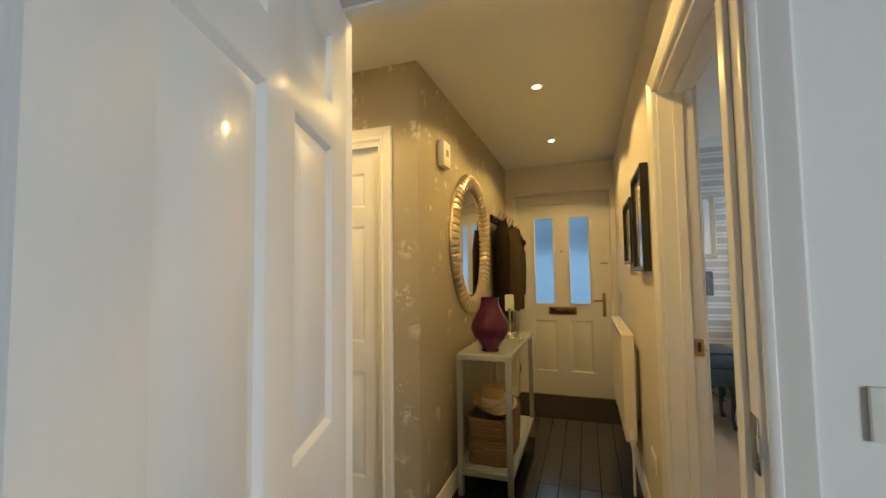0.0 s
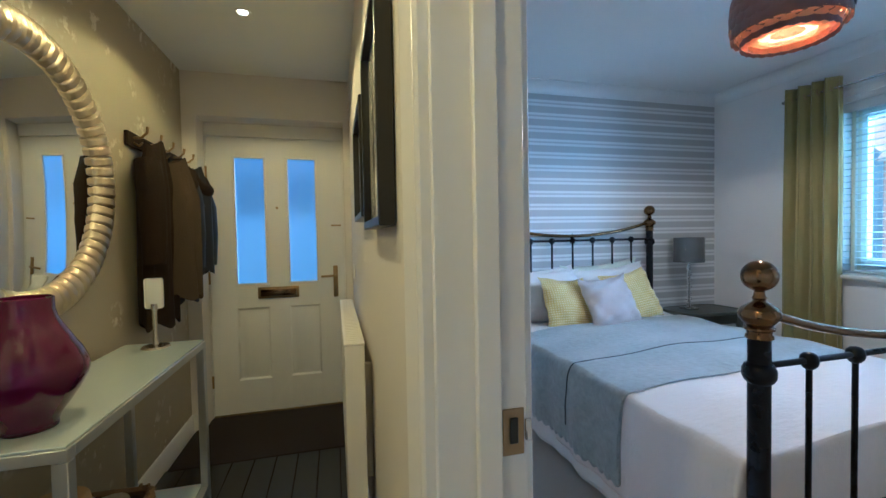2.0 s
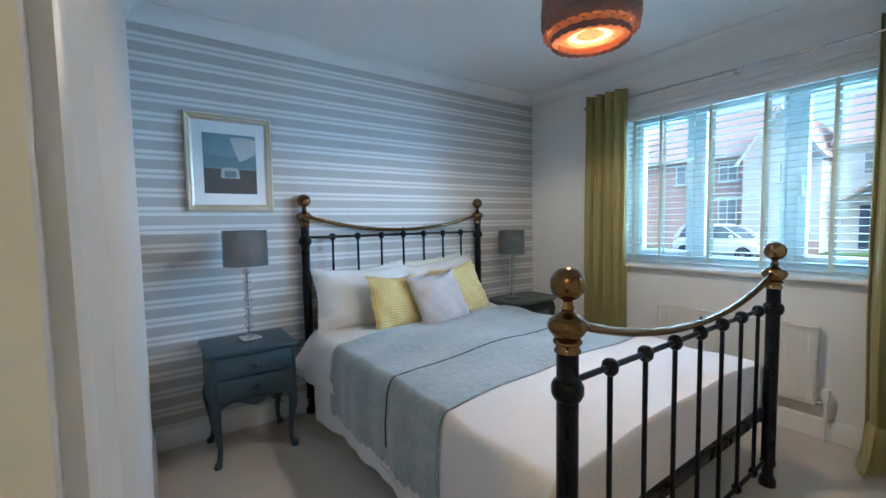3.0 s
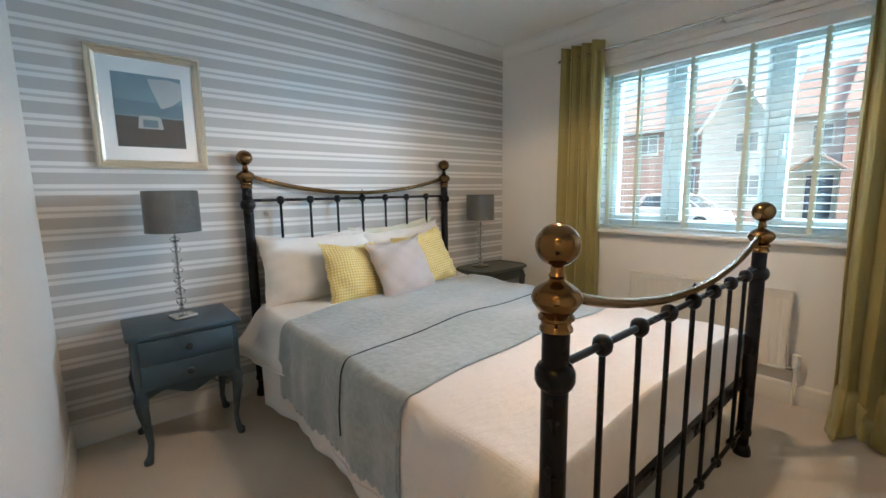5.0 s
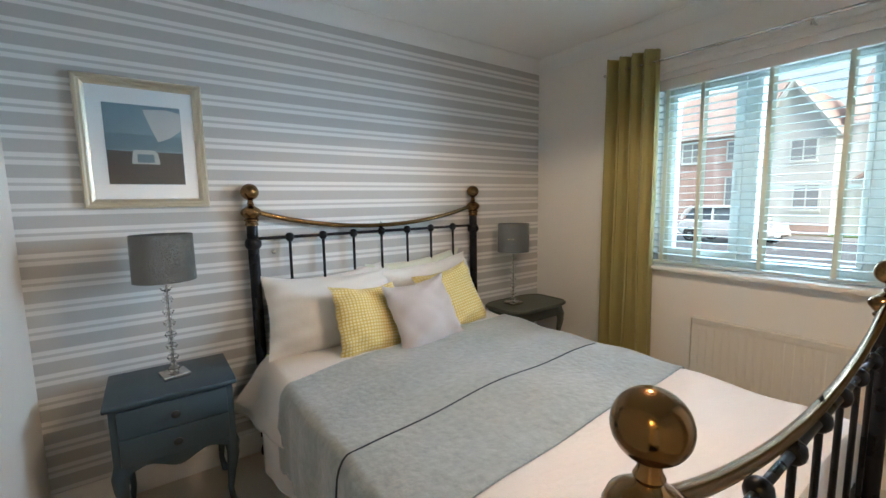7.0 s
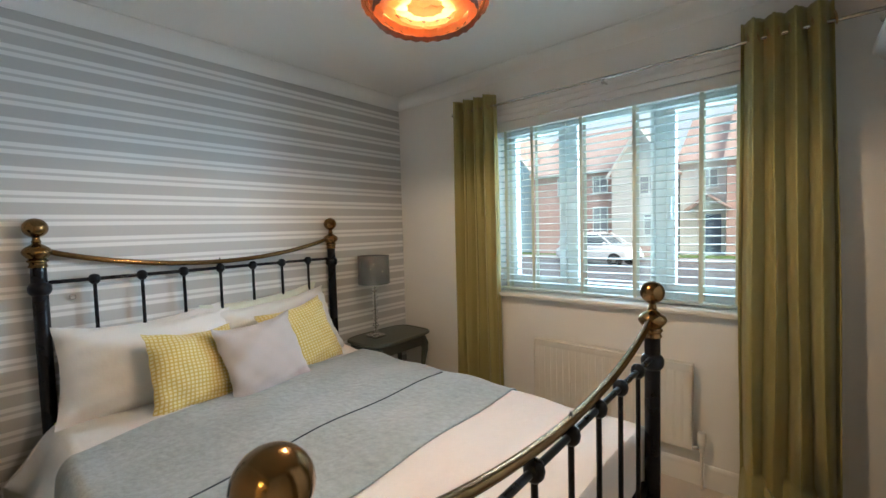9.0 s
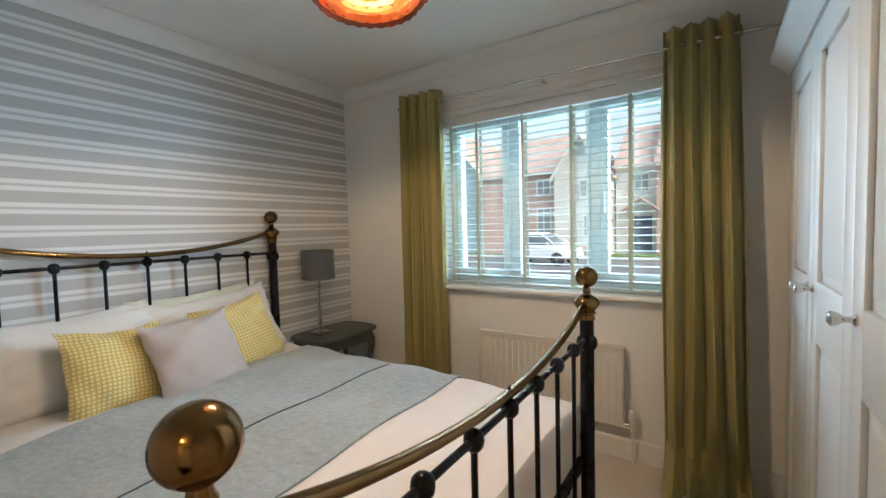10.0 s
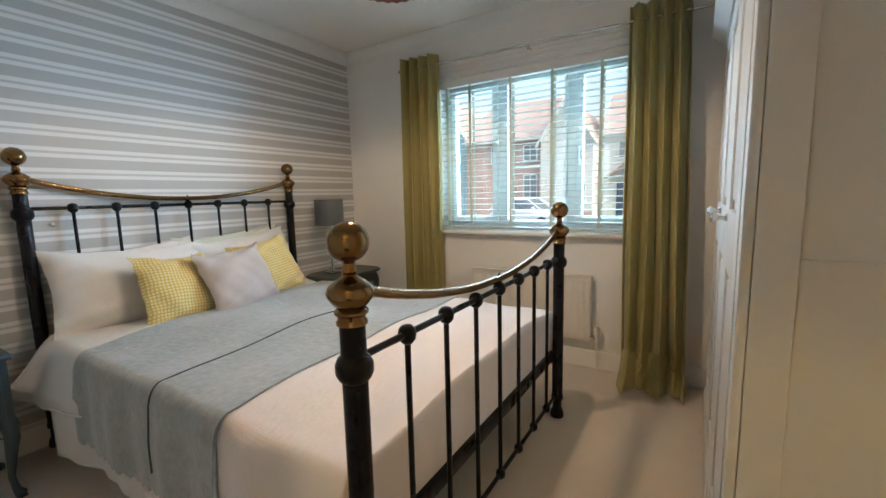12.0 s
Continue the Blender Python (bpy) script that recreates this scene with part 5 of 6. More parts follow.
for j, (r, z, tilt) in enumerate(((0.168, 2.163, -48), (0.130, 2.172, -64), (0.092, 2.182, -74))):
    count = int(2 * math.pi * r / 0.052)
    for i in range(count):
        a = 2 * math.pi * (i + 0.5 * (j % 2)) / count
        o = new("petal", pm_low)
        o.parent = pend
        o.matrix_basis = pose(r * math.cos(a), r * math.sin(a), z, tilt, 0, math.degrees(a) - 90)
bm = bmesh.new()
for z, r in ((2.19, 0.203), (2.36, 0.200)):
    tube(bm, [(r * math.cos(2 * math.pi * i / 36), r * math.sin(2 * math.pi * i / 36), z) for i in range(37)], 0.003, 6)
for a in (0, 2.09, 4.19):
    tube(bm, [(0.015 * math.cos(a), 0.015 * math.sin(a), 2.362), (0.2 * math.cos(a), 0.2 * math.sin(a), 2.36)], 0.002, 6)
part("wire_frame", bm, shade_petal, pend)

# ---- wardrobe ----
WX0, WX1, WY, WT = 2.93, 4.49, 4.115, 2.06
wd = thing("wardrobe", pose(0, 0, 0), "pale painted three-door wardrobe with panelled doors and round knobs", "wardrobe")
part("back_board", boxed(WX0 + 0.03, 3.64, 0.08, WX1 - 0.03, 3.65, 2.0), wardrobe_paint, wd)
bm = bmesh.new()
box(bm, WX1 - 0.028, 3.65, 0.0, WX1, WY - 0.024, 2.0, 0.003, 1)
part("side", bm, wardrobe_paint, wd)
side = part("side", boxed(WX0 + 0.012, 3.65, 0.0, WX0 + 0.028, WY - 0.024, 2.0, 0.001), wardrobe_paint, wd, "framed side with two sunk fields")
for y0, y1 in ((3.65, 3.73), (WY - 0.105, WY - 0.024)):
    part("stile", boxed(WX0, y0, 0.0, WX0 + 0.0115, y1, 2.0, 0.003), wardrobe_paint, side)
for z0, z1 in ((0.0, 0.12), (1.08, 1.085), (1.90, 2.0)):
    part("rail", boxed(WX0 + 0.0005, 3.7305, z0, WX0 + 0.0115, WY - 0.1055, z1, 0.002), wardrobe_paint, side)
part("shelf", boxed(WX0 + 0.03, 3.652, 1.97, WX1 - 0.03, WY - 0.026, 1.988), wardrobe_paint, wd)
pl = bmesh.new()
box(pl, WX0 - 0.012, 3.64, 0.002, WX1 + 0.012, WY + 0.012, 0.09, 0.004)
box(pl, WX0 - 0.006, 3.64, 0.0905, WX1 + 0.006, WY + 0.006, 0.11, 0.005)
part("plinth", pl, wardrobe_paint, wd)
for a, b in ((WX0 + 0.001, WX0 + 0.055), (WX1 - 0.055, WX1 - 0.001)):
    part("corner_post", boxed(a, WY - 0.0235, 0.111, b, WY + 0.001, 1.97, 0.006), wardrobe_paint, wd)
co = bmesh.new()
prof = [(0.0, 1.965), (0.012, 1.965), (0.016, 1.985), (0.03, 2.0), (0.05, 2.03), (0.062, 2.045), (0.068, 2.05), (0.068, 2.075), (0.0, 2.075)]
path = [((WX0, 3.64), (-1, 0)), ((WX0, WY), (-1, 1)), ((WX1, WY), (1, 1)), ((WX1, 3.64), (1, 0))]
rings = [[co.verts.new((p[0] + dvec[0] * u, p[1] + dvec[1] * u, w)) for u, w in prof] for p, dvec in path]
for a, b in zip(rings, rings[1:]):
    for k in range(len(prof)):
        co.faces.new((a[k], a[(k + 1) % len(prof)], b[(k + 1) % len(prof)], b[k]))
for e in (rings[0], rings[-1]):
    co.faces.new(e)
part("cornice", co, wardrobe_paint, wd, "moulded cornice")
part("top_board", boxed(WX0 + 0.002, 3.642, 2.0, WX1 - 0.002, WY - 0.002, 2.06), wardrobe_paint, wd)
dw = (WX1 - WX0 - 0.116) / 3
for k in range(3):
    x0 = WX0 + 0.057 + k * (dw + 0.001)
    leaf_holder = part("door", boxed(x0 + 0.001, WY - 0.0235, 0.113, x0 + dw - 0.001, WY - 0.010, 1.962, 0.002, 1), wardrobe_paint, wd)
    for a, b in ((x0 + 0.001, x0 + 0.085), (x0 + dw - 0.085, x0 + dw - 0.001)):
        part("stile", boxed(a, WY - 0.0095, 0.113, b, WY + 0.004, 1.962, 0.003), wardrobe_paint, leaf_holder)
    for z0, z1 in ((0.113, 0.215), (0.985, 1.175), (1.86, 1.962)):
        part("rail", boxed(x0 + 0.0852, WY - 0.0095, z0, x0 + dw - 0.0852, WY + 0.0037, z1, 0.003), wardrobe_paint, leaf_holder)
    for z0, z1 in ((0.215, 0.985), (1.175, 1.86)):
        bm = bmesh.new()
        lp = []
        for inset, y in ((0.004, WY - 0.0095), (0.024, WY - 0.009), (0.034, WY - 0.002), (0.036, WY - 0.0015)):
            lp.append([bm.verts.new(v) for v in ((x0 + 0.085 + inset, y, z0 + inset), (x0 + dw - 0.085 - inset, y, z0 + inset), (x0 + dw - 0.085 - inset, y, z1 - inset), (x0 + 0.085 + inset, y, z1 - inset))])
        for a, b in zip(lp, lp[1:]):
            for q in range(4):
                bm.faces.new((a[q], a[(q + 1) % 4], b[(q + 1) % 4], b[q]))
        bm.faces.new(lp[-1])
        part("raised_panel", bm, wardrobe_paint, leaf_holder)
    kx = x0 + (dw - 0.045 if k in (0, 1) else 0.045)
    bm = bmesh.new()
    lathe(bm, [(0.012, WY + 0.004), (0.013, WY + 0.008), (0.007, WY + 0.012), (0.007, WY + 0.026), (0.012, WY + 0.032), (0.0165, WY + 0.040), (0.0165, WY + 0.047), (0.010, WY + 0.053), (0.001, WY + 0.054)], (kx, 0, 1.145), 18, "Y")
    part("knob", bm, chrome, leaf_holder, "round steel knob")


# ---- hall things ----
mir = thing("wall_mirror", pose(0.293, 5.548, 1.513), "round wall mirror in a ribbed champagne-silver frame", "mirror")
bm = bmesh.new()
R0, R1, n, ribs = 0.392, 0.502, 576, 64
rings = []
sec = [(R0 - 0.006, 0.010), (R0, 0.024), (R0 + 0.02, 0.042), (R0 + 0.05, 0.050), (R1 - 0.025, 0.043), (R1 - 0.006, 0.026), (R1, 0.006), (R1 - 0.004, 0.0), (R0 - 0.006, 0.0)]
for i in range(n):
    a = 2 * math.pi * i / n
    rib = min(1.0, abs(math.sin(ribs * a / 2)) * 2.0) ** 0.7
    ring = []
    for j, (r, d) in enumerate(sec):
        dd = d * (0.52 + 0.48 * rib) if 1 <= j <= 5 else d
        ring.append(bm.verts.new((dd, r * math.cos(a), r * math.sin(a))))
    rings.append(ring)
for i in range(n):
    a, b = rings[i], rings[(i + 1) % n]
    for j in range(len(sec)):
        bm.faces.new((a[j], b[j], b[(j + 1) % len(sec)], a[(j + 1) % len(sec)]))
part("frame", bm, silver_leaf, mir, "ribbed champagne-silver frame")
bm = bmesh.new()
lathe(bm, [(0.001, 0.004), (0.386, 0.004), (0.386, 0.010), (0.362, 0.014), (0.001, 0.014)], (0, 0, 0), 96, "X")
part("glass", bm, mirror_glass, mir, "bevelled mirror glass")

# console table
CX0, CX1, CY0, CY1, CZ = 0.335, 0.66, 5.02, 6.04, 0.822
cons = thing("console_table", pose(0, 0, 0), "slim silver metal console table with pale glass top", "console table")
for x in (CX0, CX1 - 0.032):
    for y in (CY0, CY1 - 0.032):
        part("leg", boxed(x, y, -0.011, x + 0.032, y + 0.032, CZ - 0.036, 0.002, 1), console_metal, cons)
for z0, z1, nm in ((CZ - 0.0355, CZ - 0.006, "top_rail"), (0.120, 0.150, "shelf_rail")):
    w = 0.032
    part(nm, boxed(CX0, CY0, z0, CX1, CY0 + w, z1, 0.002, 1) if nm == "top_rail" else boxed(CX0 + w, CY0, z0, CX1 - w, CY0 + w, z1, 0.002, 1), console_metal, cons)
    part(nm, boxed(CX0, CY1 - w, z0, CX1, CY1, z1, 0.002, 1) if nm == "top_rail" else boxed(CX0 + w, CY1 - w, z0, CX1 - w, CY1, z1, 0.002, 1), console_metal, cons)
    part(nm, boxed(CX0, CY0 + w, z0, CX0 + w, CY1 - w, z1, 0.002, 1), console_metal, cons)
    part(nm, boxed(CX1 - w, CY0 + w, z0, CX1, CY1 - w, z1, 0.002, 1), console_metal, cons)
part("glass_top", boxed(CX0 + 0.004, CY0 + 0.004, CZ - 0.0058, CX1 - 0.004, CY1 - 0.004, CZ + 0.001, 0.002, 1), table_glass, cons, "pale tempered glass top")
part("shelf_glass", boxed(CX0 + 0.028, CY0 + 0.028, 0.1502, CX1 - 0.028, CY1 - 0.028, 0.156, 0.001, 1), table_glass, cons, "pale glass shelf")

vase = solid("vase", lathe(bmesh.new(), [(0.048, 0.0), (0.052, 0.003), (0.054, 0.016), (0.060, 0.030), (0.079, 0.056), (0.081, 0.060), (0.099, 0.088), (0.101, 0.092), (0.114, 0.120), (0.119, 0.138), (0.116, 0.160), (0.106, 0.184), (0.105, 0.188),
             (0.088, 0.216), (0.087, 0.220), (0.070, 0.250), (0.060, 0.272), (0.055, 0.295), (0.055, 0.322), (0.051, 0.325), (0.050, 0.30), (0.06, 0.25), (0.02, 0.20)], (0.515, 5.155, CZ + 0.0015), 48), vase_glaze, "plum purple glazed ceramic vase on the console table", "vase")
part("foot", lathe(bmesh.new(), [(0.05, 0.0008), (0.0535, 0.001), (0.0535, 0.012), (0.05, 0.013)], (0.515, 5.155, CZ + 0.0015), 40), lamp_crystal, vase, "clear glass foot")
# small white lamp at the far end of the console; the card is its shade
ln = thing("small_lamp", pose(0.50, 5.93, CZ + 0.0015), "small unlit lamp with a white shade on a slim steel stem", "ornament")
part("lamp_stem", lathe(bmesh.new(), [(0.052, 0.0), (0.054, 0.004), (0.050, 0.012), (0.012, 0.018), (0.009, 0.03), (0.009, 0.16), (0.014, 0.17), (0.014, 0.19)], (0, 0, 0), 24), chrome, ln)
part("card", boxed(-0.035, -0.004, 0.17, 0.035, 0.004, 0.30, 0.01), tag_white, ln, "white fabric lamp shade")

# basket with hats
bk = thing("basket", pose(0.50, 5.32, 0.157), "brown wicker basket on the console shelf", "basket")
bm = bmesh.new()
bw, bd, bh = 0.125, 0.24, 0.27
rowsn = 13
for j in range(rowsn):
    z = 0.006 + j * bh / rowsn
    f = 0.93 + 0.07 * j / rowsn
    strand = bmesh.new()
    pts = []
    m = 64
    for i in range(m + 1):
        a = 2 * math.pi * i / m
        ca, sa = math.cos(a), math.sin(a)
        sx = (abs(ca) ** 0.28) * (1 if ca > 0 else -1)
        sy = (abs(sa) ** 0.28) * (1 if sa > 0 else -1)
        wv = 0.004 * math.sin(16 * a + math.pi * (j % 2))
        pts.append(((bw * f + wv) * sx, (bd * f + wv) * sy, z + 0.006))
    tube(strand, pts, 0.0125, 6)
    part("wicker_band", strand, wicker, bk)
for i in range(18):
    a = 2 * math.pi * i / 18
    ca, sa = math.cos(a), math.sin(a)
    sx = (abs(ca) ** 0.28) * (1 if ca > 0 else -1)
    sy = (abs(sa) ** 0.28) * (1 if sa > 0 else -1)
    part("stake", tube(bmesh.new(), [(bw * 0.93 * sx, bd * 0.93 * sy, 0.001), (bw * sx, bd * sy, bh + 0.01)], 0.006, 6), wicker, bk)
part("base", boxed(-bw * 0.92, -bd * 0.92, 0.0, bw * 0.92, bd * 0.92, 0.012, 0.004), wicker, bk)


def hat(m, r_brim, r_crown, h, material, label, seed):
    def fn(u, v):
        a = 2 * math.pi * u
        if v < 0.5:
            q = v / 0.5
            r = r_brim + (r_crown - r_brim) * q
            z = 0.02 * math.sin(2 * a + seed) * (1 - q) + 0.004 + 0.016 * (1 - q) ** 2
        else:
            q = (v - 0.5) / 0.5
            r = r_crown * (1 - q ** 5) * (1 - 0.1 * q) + 1e-4
            z = 0.004 + h * math.sin(min(1, q * 1.25) * math.pi / 2) - 0.012 * q ** 4
        return (r * math.cos(a), r * 1.12 * math.sin(a), z)
    th = thing("straw_hat", m, label, "hat", "hats in the hall")
    part("straw_body", grid(bmesh.new(), fn, 48, 28, closed_u=True), material, th)
    bm = bmesh.new()
    lathe(bm, [(r_crown + 0.002, 0.008), (r_crown + 0.003, 0.01), (r_crown + 0.003, 0.034), (r_crown - 0.001, 0.036)], (0, 0, 0), 36)
    b = part("hat_band", bm, straw_pale, th, "pale ribbon band")
    b.scale = (1, 1.12, 1)


hat(pose(0.505, 5.30, 0.442, 3, -2, 0), 0.140, 0.075, 0.08, straw_pale, "pale straw sun hat lying on the basket", 0.4)
hat(pose(0.495, 5.27, 0.474, -4, 3, 0), 0.120, 0.070, 0.105, straw, "golden straw hat stacked on another hat", 1.9)

# wall things
ch = thing("door_chime", pose(0.292, 4.915, 1.925), "cream plastic door chime box on the wall", "door chime")
part("body", boxed(0.0, -0.062, 0.0, 0.042, 0.062, 0.15, 0.006), plastic_white, ch)
part("grille", boxed(0.0425, -0.02, 0.06, 0.044, 0.02, 0.10, 0.0005, 1), antique, ch, "dark sound slot")
for nm, y, z, x, out in (("light_switch", 6.62, 1.02, 1.370, -1),):
    sw = thing(nm, pose(x, y, z), "white plastic light switch on the hall wall", "switch")
    part("plate", boxed(-0.009, -0.043, 0.0, 0.0, 0.043, 0.086, 0.002), plastic_white, sw)
    part("rocker", boxed(-0.013, -0.012, 0.028, -0.0092, 0.012, 0.058, 0.001), plastic_white, sw)
sw = thing("light_switch", pose(1.545, 3.498, 1.03), "white plastic light switch beside the doorway", "switch")
part("plate", boxed(-0.043, -0.009, 0.0, 0.043, 0.0, 0.086, 0.002), plastic_white, sw)
part("rocker", boxed(-0.012, -0.013, 0.028, 0.012, -0.0092, 0.058, 0.001), plastic_white, sw)
sk = thing("wall_socket", pose(1.370, 4.90, 0.34), "white double socket low on the hall wall", "socket")
part("plate", boxed(-0.009, -0.073, 0.0, 0.0, 0.073, 0.086, 0.002), plastic_white, sk)
for y in (-0.045, 0.045):
    part("rocker", boxed(-0.012, y - 0.008, 0.055, -0.0092, y + 0.008, 0.07, 0.001), plastic_white, sk)
sk2 = thing("wall_socket", pose(2.20, 7.028, 0.16), "white socket low on the striped wall", "socket")
part("plate", boxed(-0.043, -0.009, 0.0, 0.043, 0.0, 0.086, 0.002), plastic_white, sk2)
part("plug", boxed(-0.025, -0.045, 0.015, 0.025, -0.0095, 0.065, 0.006), cable_black, sk2, "black plug")
bpull = thing("light_pull", pose(2.52, 7.026, 1.14), "small steel round light switch on the striped wall", "switch")
part("rosette", lathe(bmesh.new(), [(0.001, -0.016), (0.009, -0.015), (0.013, -0.008), (0.014, 0.0), (0.001, 0.0)], (0, 0, 0), 20, "Y"), chrome, bpull)

# framed prints on the hall wall
for y, z, w, h in ((4.95, 1.30, 0.42, 0.505), (5.505, 1.345, 0.45, 0.392)):
    fp = thing("picture", pose(1.368, y, z, 0, 0, -90), "black framed print with white mount on the hall wall", "picture", "prints in the hall")
    moulded_frame(fp, w, h, [(0, 0), (0, 0.030), (0.003, 0.033), (0.019, 0.033), (0.022, 0.030), (0.022, 0.0)], black_frame)
    part("mount", boxed(-w / 2 + 0.02, -0.010, 0.02, w / 2 - 0.02, -0.006, h - 0.02), mount_card, fp, "white mount card")
    sheet = part("print", boxed(-w * 0.20, -0.0115, h * 0.28, w * 0.20, -0.0102, h * 0.72), print_cloud, fp, "grey photograph")
    patch("dark_shape", [(-w * 0.2, h * 0.30), (w * 0.2, h * 0.30), (w * 0.2, h * 0.45), (0, h * 0.5), (-w * 0.2, h * 0.42)], -0.0119, print_land)
    gl = part("glazing", boxed(-w / 2 + 0.02, -0.016, 0.02, w / 2 - 0.02, -0.014, h - 0.02), clear_glass, fp, "picture glass")
    gl.visible_shadow = False

# coat rail and coats
rail = thing("coat_rail", pose(0.292, 6.62, 1.78), "dark wooden coat rail with metal hooks", "coat rail")
part("board", boxed(0.0, -0.40, -0.035, 0.018, 0.40, 0.035, 0.004), coat_brown, rail)
for k in range(5):
    y = -0.34 + k * 0.17
    bm = bmesh.new()
    tube(bm, [(0.018, y, 0.01), (0.05, y, 0.012), (0.075, y, 0.035), (0.08, y, 0.065)], [0.006, 0.006, 0.006, 0.008], 8)
    tube(bm, [(0.018, y, -0.015), (0.04, y, -0.03), (0.055, y, -0.012)], 0.005, 8)
    part("hook", bm, antique, rail, "dark metal hook")


def coat(name, y, z0, z1, half, depth, material, label, seed, collar=None, sleeve=True):
    """A garment hanging from one hook: narrow at the neck, widening in folds."""
    th = thing(name, pose(0.312, y, 0), label, "coat", "coats on the rail")
    def fn(u, v):
        a = 2 * math.pi * u
        w = half * (0.30 + 0.70 * min(1, v * 3.2) ** 0.7) * (1 + 0.10 * v)
        d = depth * (0.55 + 0.45 * min(1, v * 3.5))
        fold = 1 + (0.05 + 0.16 * v) * math.sin(6 * a + seed + 1.5 * v) + 0.08 * math.sin(11 * a + 2 * seed)
        yy = w * math.cos(a) * (1 + 0.04 * math.sin(9 * v + seed))
        xx = depth * 1.0 + d * math.sin(a) * fold
        zz = z1 + (z0 - z1) * v + 0.02 * math.sin(5 * a + seed) * (1 if v > 0.95 else 0) - 0.03 * (abs(math.cos(a)) ** 2) * (1 - min(1, v * 5))
        return (max(0.002, xx), yy, zz)
    bm = bmesh.new()
    grid(bm, fn, 72, 44, closed_u=True)
    part("body", bm, material, th)
    if sleeve:
        for s in (-1, 1):
            bm = bmesh.new()
            pts = [(depth * 1.1, s * half * 0.80, z1 - 0.12), (depth * 1.4, s * half * 0.98, z1 - 0.25), (depth * 1.5, s * half * 1.02, z1 - 0.42), (depth * 1.45, s * half * 0.98, z1 - 0.62)]
            tube(bm, pts, [0.055, 0.062, 0.056, 0.050], 14)
            part("sleeve", bm, material, th)
    if collar:
        bm = bmesh.new()
        n = 20
        pts = [(depth * (1.0 + 0.9 * math.sin(math.pi * i / n)), half * 0.62 * math.cos(math.pi * i / n), z1 - 0.05 - 0.10 * math.sin(math.pi * i / n)) for i in range(n + 1)]
        tube(bm, pts, [0.034 + 0.008 * math.sin(7 * i) for i in range(n + 1)], 12)
        part("collar", bm, collar, th, "dark fur collar")
    return th


coat("coat", 6.33, 0.86, 1.79, 0.13, 0.065, coat_brown, "brown wool coat hanging from a hook", 1.1, sleeve=True)
coat("jacket", 6.62, 0.94, 1.76, 0.14, 0.074, coat_navy, "navy cotton jacket hanging from a hook", 2.7, collar=fur)
coat("jacket", 6.80, 1.08, 1.74, 0.13, 0.092, coat_black, "black quilted jacket hanging from a hook", 4.2, collar=fur)
coat("scarf", 6.42, 0.98, 1.72, 0.05, 0.11, mat("olive_knit", (0.06, 0.04, 0.022), 0.95, vary=0.2, scale=12, bump=0.5, bump_scale=150), "olive knitted scarf over the coats", 5.6, sleeve=False)

# downlights
for lx, y in DOWNLIGHTS:
    dl = thing("downlight", pose(lx, y, HC), "round recessed ceiling downlight, lit warm", "ceiling light", "hall downlights")
    bm = bmesh.new()
    lathe(bm, [(0.024, -0.002), (0.028, -0.007), (0.036, -0.006), (0.038, -0.0005), (0.024, -0.0005)], (0, 0, 0), 32)
    part("bezel", bm, gloss_white, dl)
    part("lens", lathe(bmesh.new(), [(0.001, -0.004), (0.021, -0.004), (0.0225, -0.0025), (0.001, -0.0025)], (0, 0, 0), 24), bulb_glow, dl, "glowing lamp face")

# shoes beside the console's near leg
def shoe(m, material, sole, label):
    th = thing("shoe", m, label, "shoe", "shoes in the hall")
    def fn(u, v):
        a = 2 * math.pi * u
        L = 0.26
        y = L * v
        w = 0.036 + 0.012 * math.sin(math.pi * min(1, v * 1.1)) + 0.006 * math.sin(6 * v)
        h = 0.075 * max(0.0, 1 - v) ** 0.8 + 0.035
        end = max(0.0, min(1, (1 - v) * 9, v * 12 + 0.2)) ** 0.5
        return (w * end * math.cos(a), y, 0.022 + max(0, h * 0.5 * (1 + math.sin(a)) * end))
    part("upper", grid(bmesh.new(), fn, 24, 20, closed_u=True), material, th)
    bm = bmesh.new()
    lathe(bm, [(0.040, 0.0), (0.044, 0.002), (0.044, 0.02), (0.038, 0.022)], (0, 0, 0), 28)
    o = part("sole", bm, sole, th, "pale rubber sole")
    o.matrix_basis = Matrix.Translation((0, 0.13, 0)) @ Matrix.Diagonal((1.05, 3.0, 1, 1))


shoe(pose(0.40, 4.66, -0.011, 0, 0, -55), coat_black, tag_white, "black canvas shoe with white sole by the wall")
shoe(pose(0.42, 4.78, -0.011, 0, 0, -62), coat_black, tag_white, "black canvas shoe with white sole by the wall")

# hung clothes seen through the cupboard's gap
cr = thing("hanging_rail", pose(-0.5, 5.05, 1.70), "steel hanging rail in the cupboard", "rail")
part("bar", tube(bmesh.new(), [(-0.7, 0, 0), (0.69, 0, 0)], 0.012, 12), chrome, cr)
for k, (m_, c_) in enumerate(((coat_navy, "dark blue"), (tag_white, "white"), (mat("red_cloth", (0.25, 0.02, 0.03), 0.85), "red"))):
    x = -0.72 + 0.11 * k
    def fn(u, v, x=x, k=k):
        a = 2 * math.pi * u
        w = 0.22 * min(1, 0.25 + v * 2.5)
        return (x + 0.03 * math.sin(a) * (1 + 0.3 * math.sin(9 * v + k)), 5.05 + w * math.cos(a), 1.68 - 0.75 * v - 0.02 * k)
    solid("hanging_shirt", grid(bmesh.new(), fn, 24, 20, closed_u=True), m_, c_ + " shirt hanging in the cupboard", "shirt", group="clothes in the cupboard")


